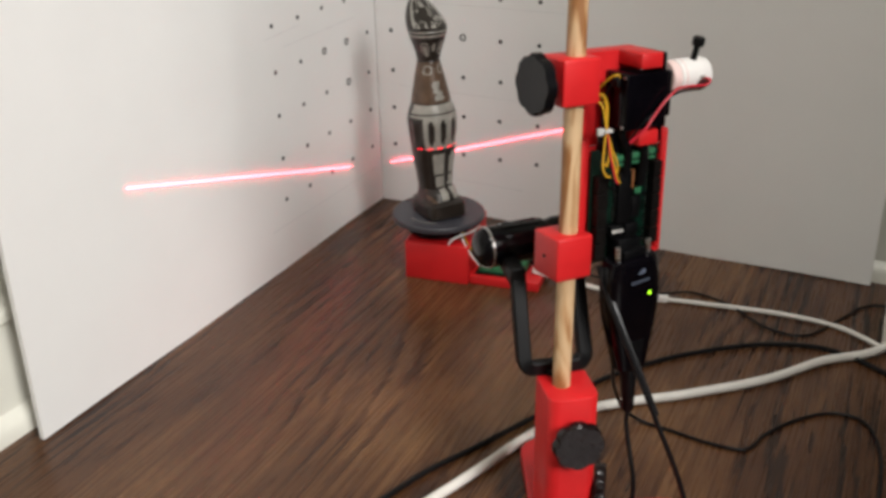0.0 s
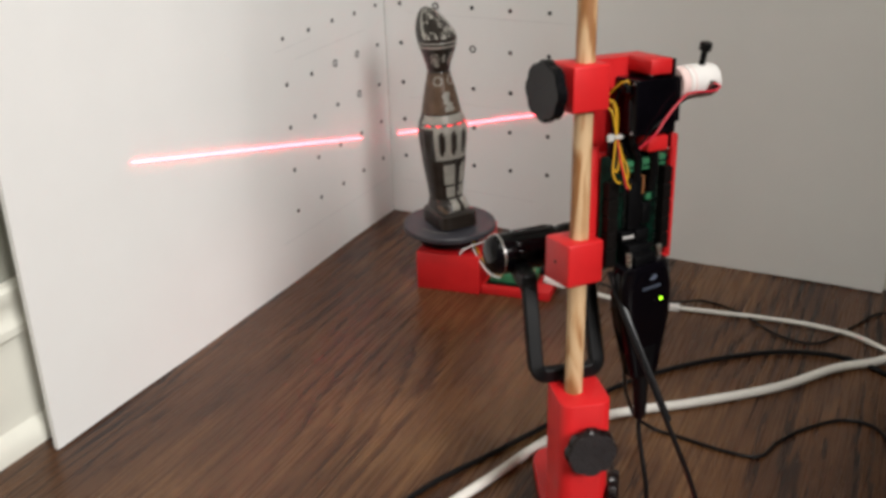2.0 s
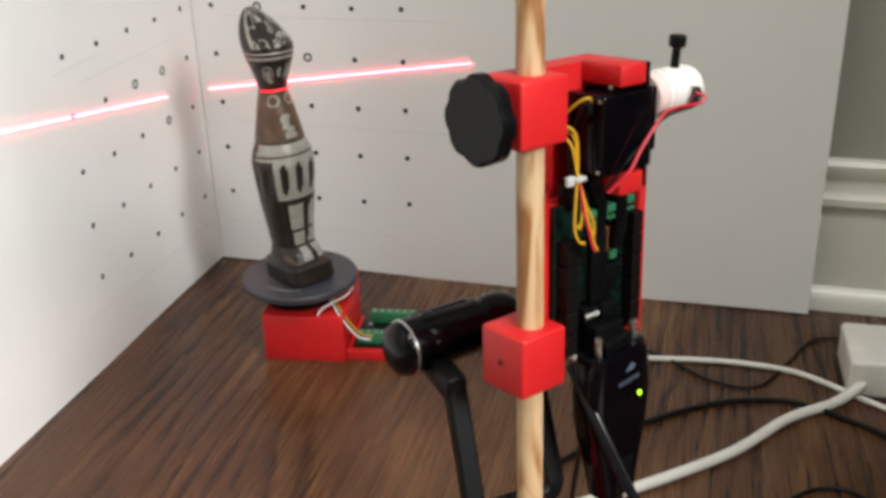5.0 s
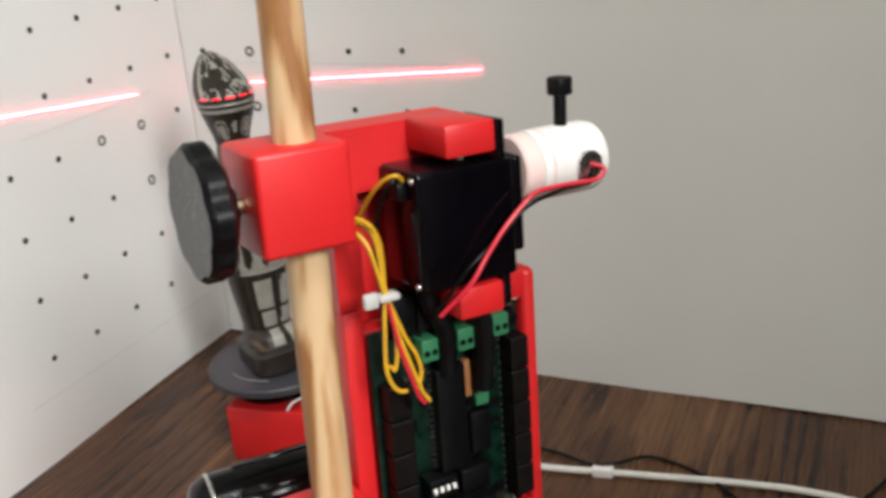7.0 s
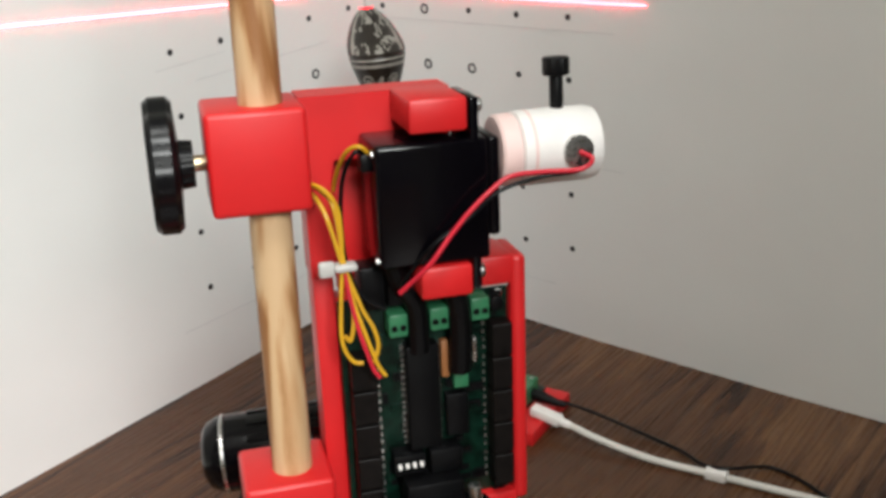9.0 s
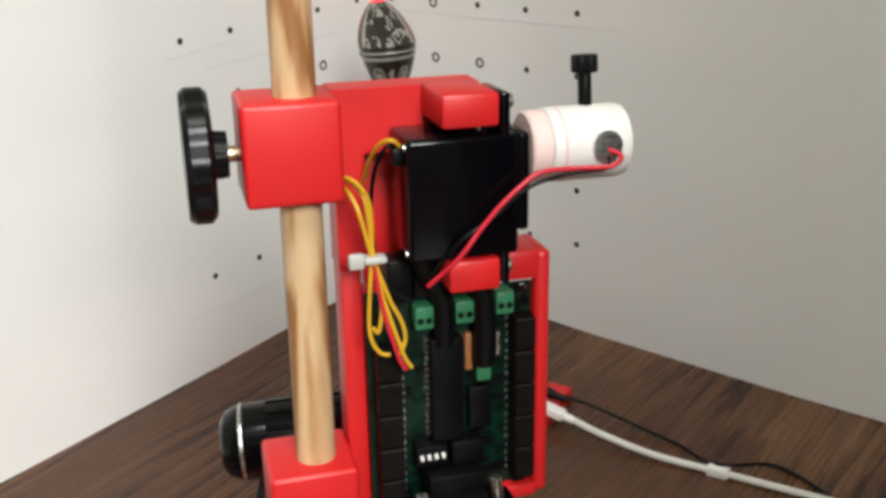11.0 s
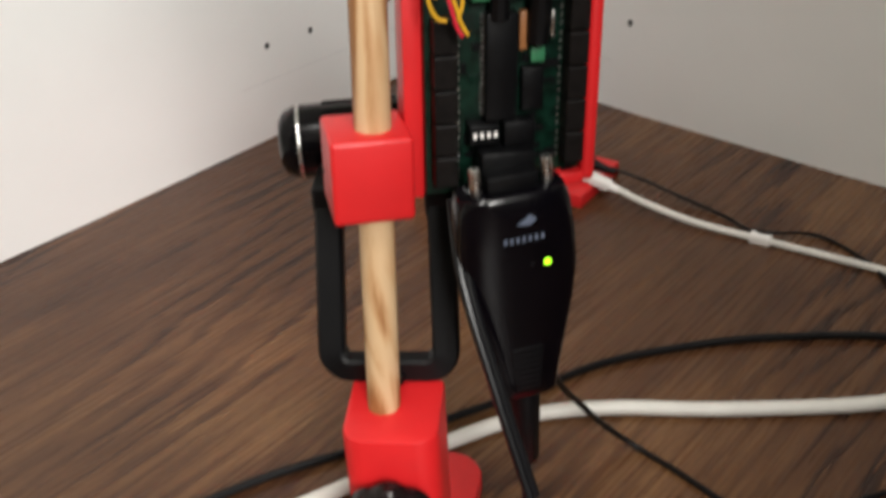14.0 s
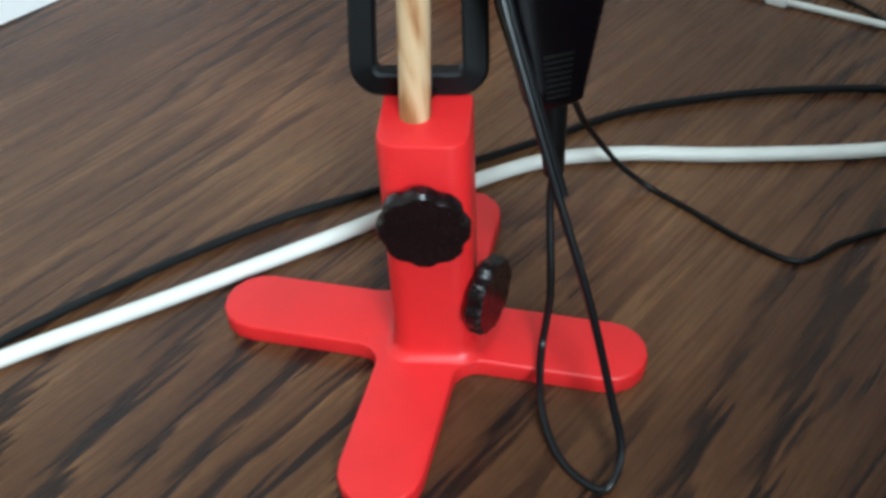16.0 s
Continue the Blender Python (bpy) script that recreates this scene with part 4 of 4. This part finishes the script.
def laser_holder():
    top = thing("laser_holder", "white round laser holder with a black thumb screw", "laser")
    part("collar", lathe([(0.0060, 0.0690), (0.0102, 0.0695), (0.0109, 0.0703), (0.0109, 0.0752), (0.0104, 0.0756)], "x", 48), PINKISH, top, "pink-tinged nylon collar")
    part("barrel", lathe([(0.0104, 0.0757), (0.0113, 0.0763), (0.0114, 0.0815), (0.0114, 0.0985), (0.0108, 0.1008), (0.0090, 0.1018)], "x", 48), WHITE, top)
    part("seam_line", lathe([(0.0108, 0.0790), (0.01146, 0.0791), (0.01146, 0.0800), (0.0108, 0.0801)], "x", 48), PINKISH, top)
    part("thumb_screw_shaft", lathe(rounded(0.0021, 0.0095, 0.0215, 0.0002), n=16), MATT, top, "black screw shaft", True, pose(0.0900, 0, 0))
    part("thumb_screw_head", lathe(rounded(0.0041, 0.0210, 0.0265, 0.0006), n=28, lobes=14, depth=0.06), MATT, top, "black knurled screw head", True, pose(0.0900, 0, 0))
    part("laser_body", lathe(rounded(0.0040, -0.0125, 0.0120, 0.0004), "y", 24), CHIP, top, "dark laser module", True, pose(0.0920, 0, 0, 0, 0, 0))
    part("laser_ring", lathe([(0.0032, -0.0129), (0.0046, -0.0128), (0.0046, -0.0095)], "y", 24), STEEL, top, "", True, pose(0.0920, 0, 0))
    return top


HOLDER = laser_holder()
# extra spot lamp, added to redden the floor like scattered laser light
stray = lamp("laser_stray_light", "SPOT", HEAD @ Vector((0.091, 0.018, 0.336)), (0.14, -0.38, 0.0), 0.7, 0.004, (1.0, 0.02, 0.03))
stray.data.spot_size, stray.data.spot_blend = radians(52), 1.0

cable("laser_lead", head_points([(0.0912, -0.0205, 0.3362), (0.0938, -0.0238, 0.3346), (0.0904, -0.0236, 0.3318), (0.0789, -0.0222, 0.3318), (0.0690, -0.0222, 0.3314), (0.0632, -0.0225, 0.3282), (0.0562, -0.0225, 0.3222), (0.0501, -0.0222, 0.3152), (0.0438, -0.0220, 0.3074), (0.0358, -0.0170, 0.2980)]),
      0.00075, REDWIRE, "red laser lead arching down to the board", "wire")
cable("laser_lead", head_points([(0.0912, -0.0205, 0.3345), (0.0895, -0.0225, 0.3310), (0.0790, -0.0210, 0.3300), (0.0660, -0.0210, 0.3270), (0.0560, -0.0200, 0.3190), (0.0450, -0.0200, 0.3120), (0.0360, -0.0150, 0.2990)]), 0.0006, CHIP, "black laser lead arching down to the board", "wire")

# the sheet of light: z = SOURCE.z + A * (x - SOURCE.x) - B * (y - SOURCE.y)
SOURCE = Vector((0.500, -0.420, 0.331))
SWEEP = [(0, 0.319, 0.289), (1.5, 0.263, 0.254), (3.0, 0.208, 0.221), (5.5, 0.118, 0.157), (6.0, 0.098, 0.143), (6.5, 0.080, 0.134), (7.0, 0.064, 0.128), (7.5, 0.050, 0.118), (8.0, 0.033, 0.107), (9.0, 0.006, 0.094),
         (11.5, -0.055, 0.055), (13.5, -0.100, 0.020), (16.0, -0.160, -0.020)]


def light_height(x, y, A, B):
    return SOURCE.z + A * (x - SOURCE.x) - B * (y - SOURCE.y)


# the laser's light on each surface is drawn as a thin glowing tube
def laser_line(length, r, mat, label):
    ob = part("laser_line", tube([(-length / 2, 0, 0), (length / 2, 0, 0)], r, 8, 1, False), mat, None)
    return tagged(ob, label, "laser light", "laser line")


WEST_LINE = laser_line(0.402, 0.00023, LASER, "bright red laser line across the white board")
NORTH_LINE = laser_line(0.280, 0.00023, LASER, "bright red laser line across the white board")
STATUE_LINES = [laser_line(0.0062, 0.00042, LASER_DIM, "red laser light on the dark carved figure") for k in range(5)]


def section(h):
    s = SECTIONS
    h = min(max(h, s[0][0]), s[-1][0])
    for p, q in zip(s, s[1:]):
        if h <= q[0]:
            f = (h - p[0]) / (q[0] - p[0])
            return [a + (c - a) * f for a, c in zip(p[1:], q[1:])]


def along(p, d):
    """A pose at p with its x axis along d."""
    return Matrix.Translation(p) @ Vector(d).to_track_quat("X", "Z").to_matrix().to_4x4()


def motions():
    west, north, pieces, turns = [], [], [[] for k in STATUE_LINES], []
    base = STATUE_AT
    for t, A, B in SWEEP:
        ym, xm = -0.268, 0.148
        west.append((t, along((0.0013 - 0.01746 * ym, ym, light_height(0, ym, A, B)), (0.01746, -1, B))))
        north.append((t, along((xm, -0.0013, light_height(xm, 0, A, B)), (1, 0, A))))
        tilt = math.degrees(math.atan(0.72 * A + 0.66 * B))
        turns.append((t, HEAD @ pose(*AXIS) @ pose(0, 0, 0, tilt - 6.5, 0, 0)))
        for k, rows in enumerate(pieces):
            h = min(light_height(0.16, -0.15, A, B) - 0.0663, 0.2358)
            d, w, s, q = section(h)
            ang = radians(-6 + (k - 2) * 27)
            p = Vector((s + d * math.cos(ang), w * math.sin(ang), h))
            tangent = Vector((-d * math.sin(ang), w * math.cos(ang), 0))
            rows.append((t, base @ along(p, tangent)))
    walk(HOLDER, turns)
    walk(WEST_LINE, west)
    walk(NORTH_LINE, north)
    for ob, rows in zip(STATUE_LINES, pieces):
        walk(ob, rows)


motions()
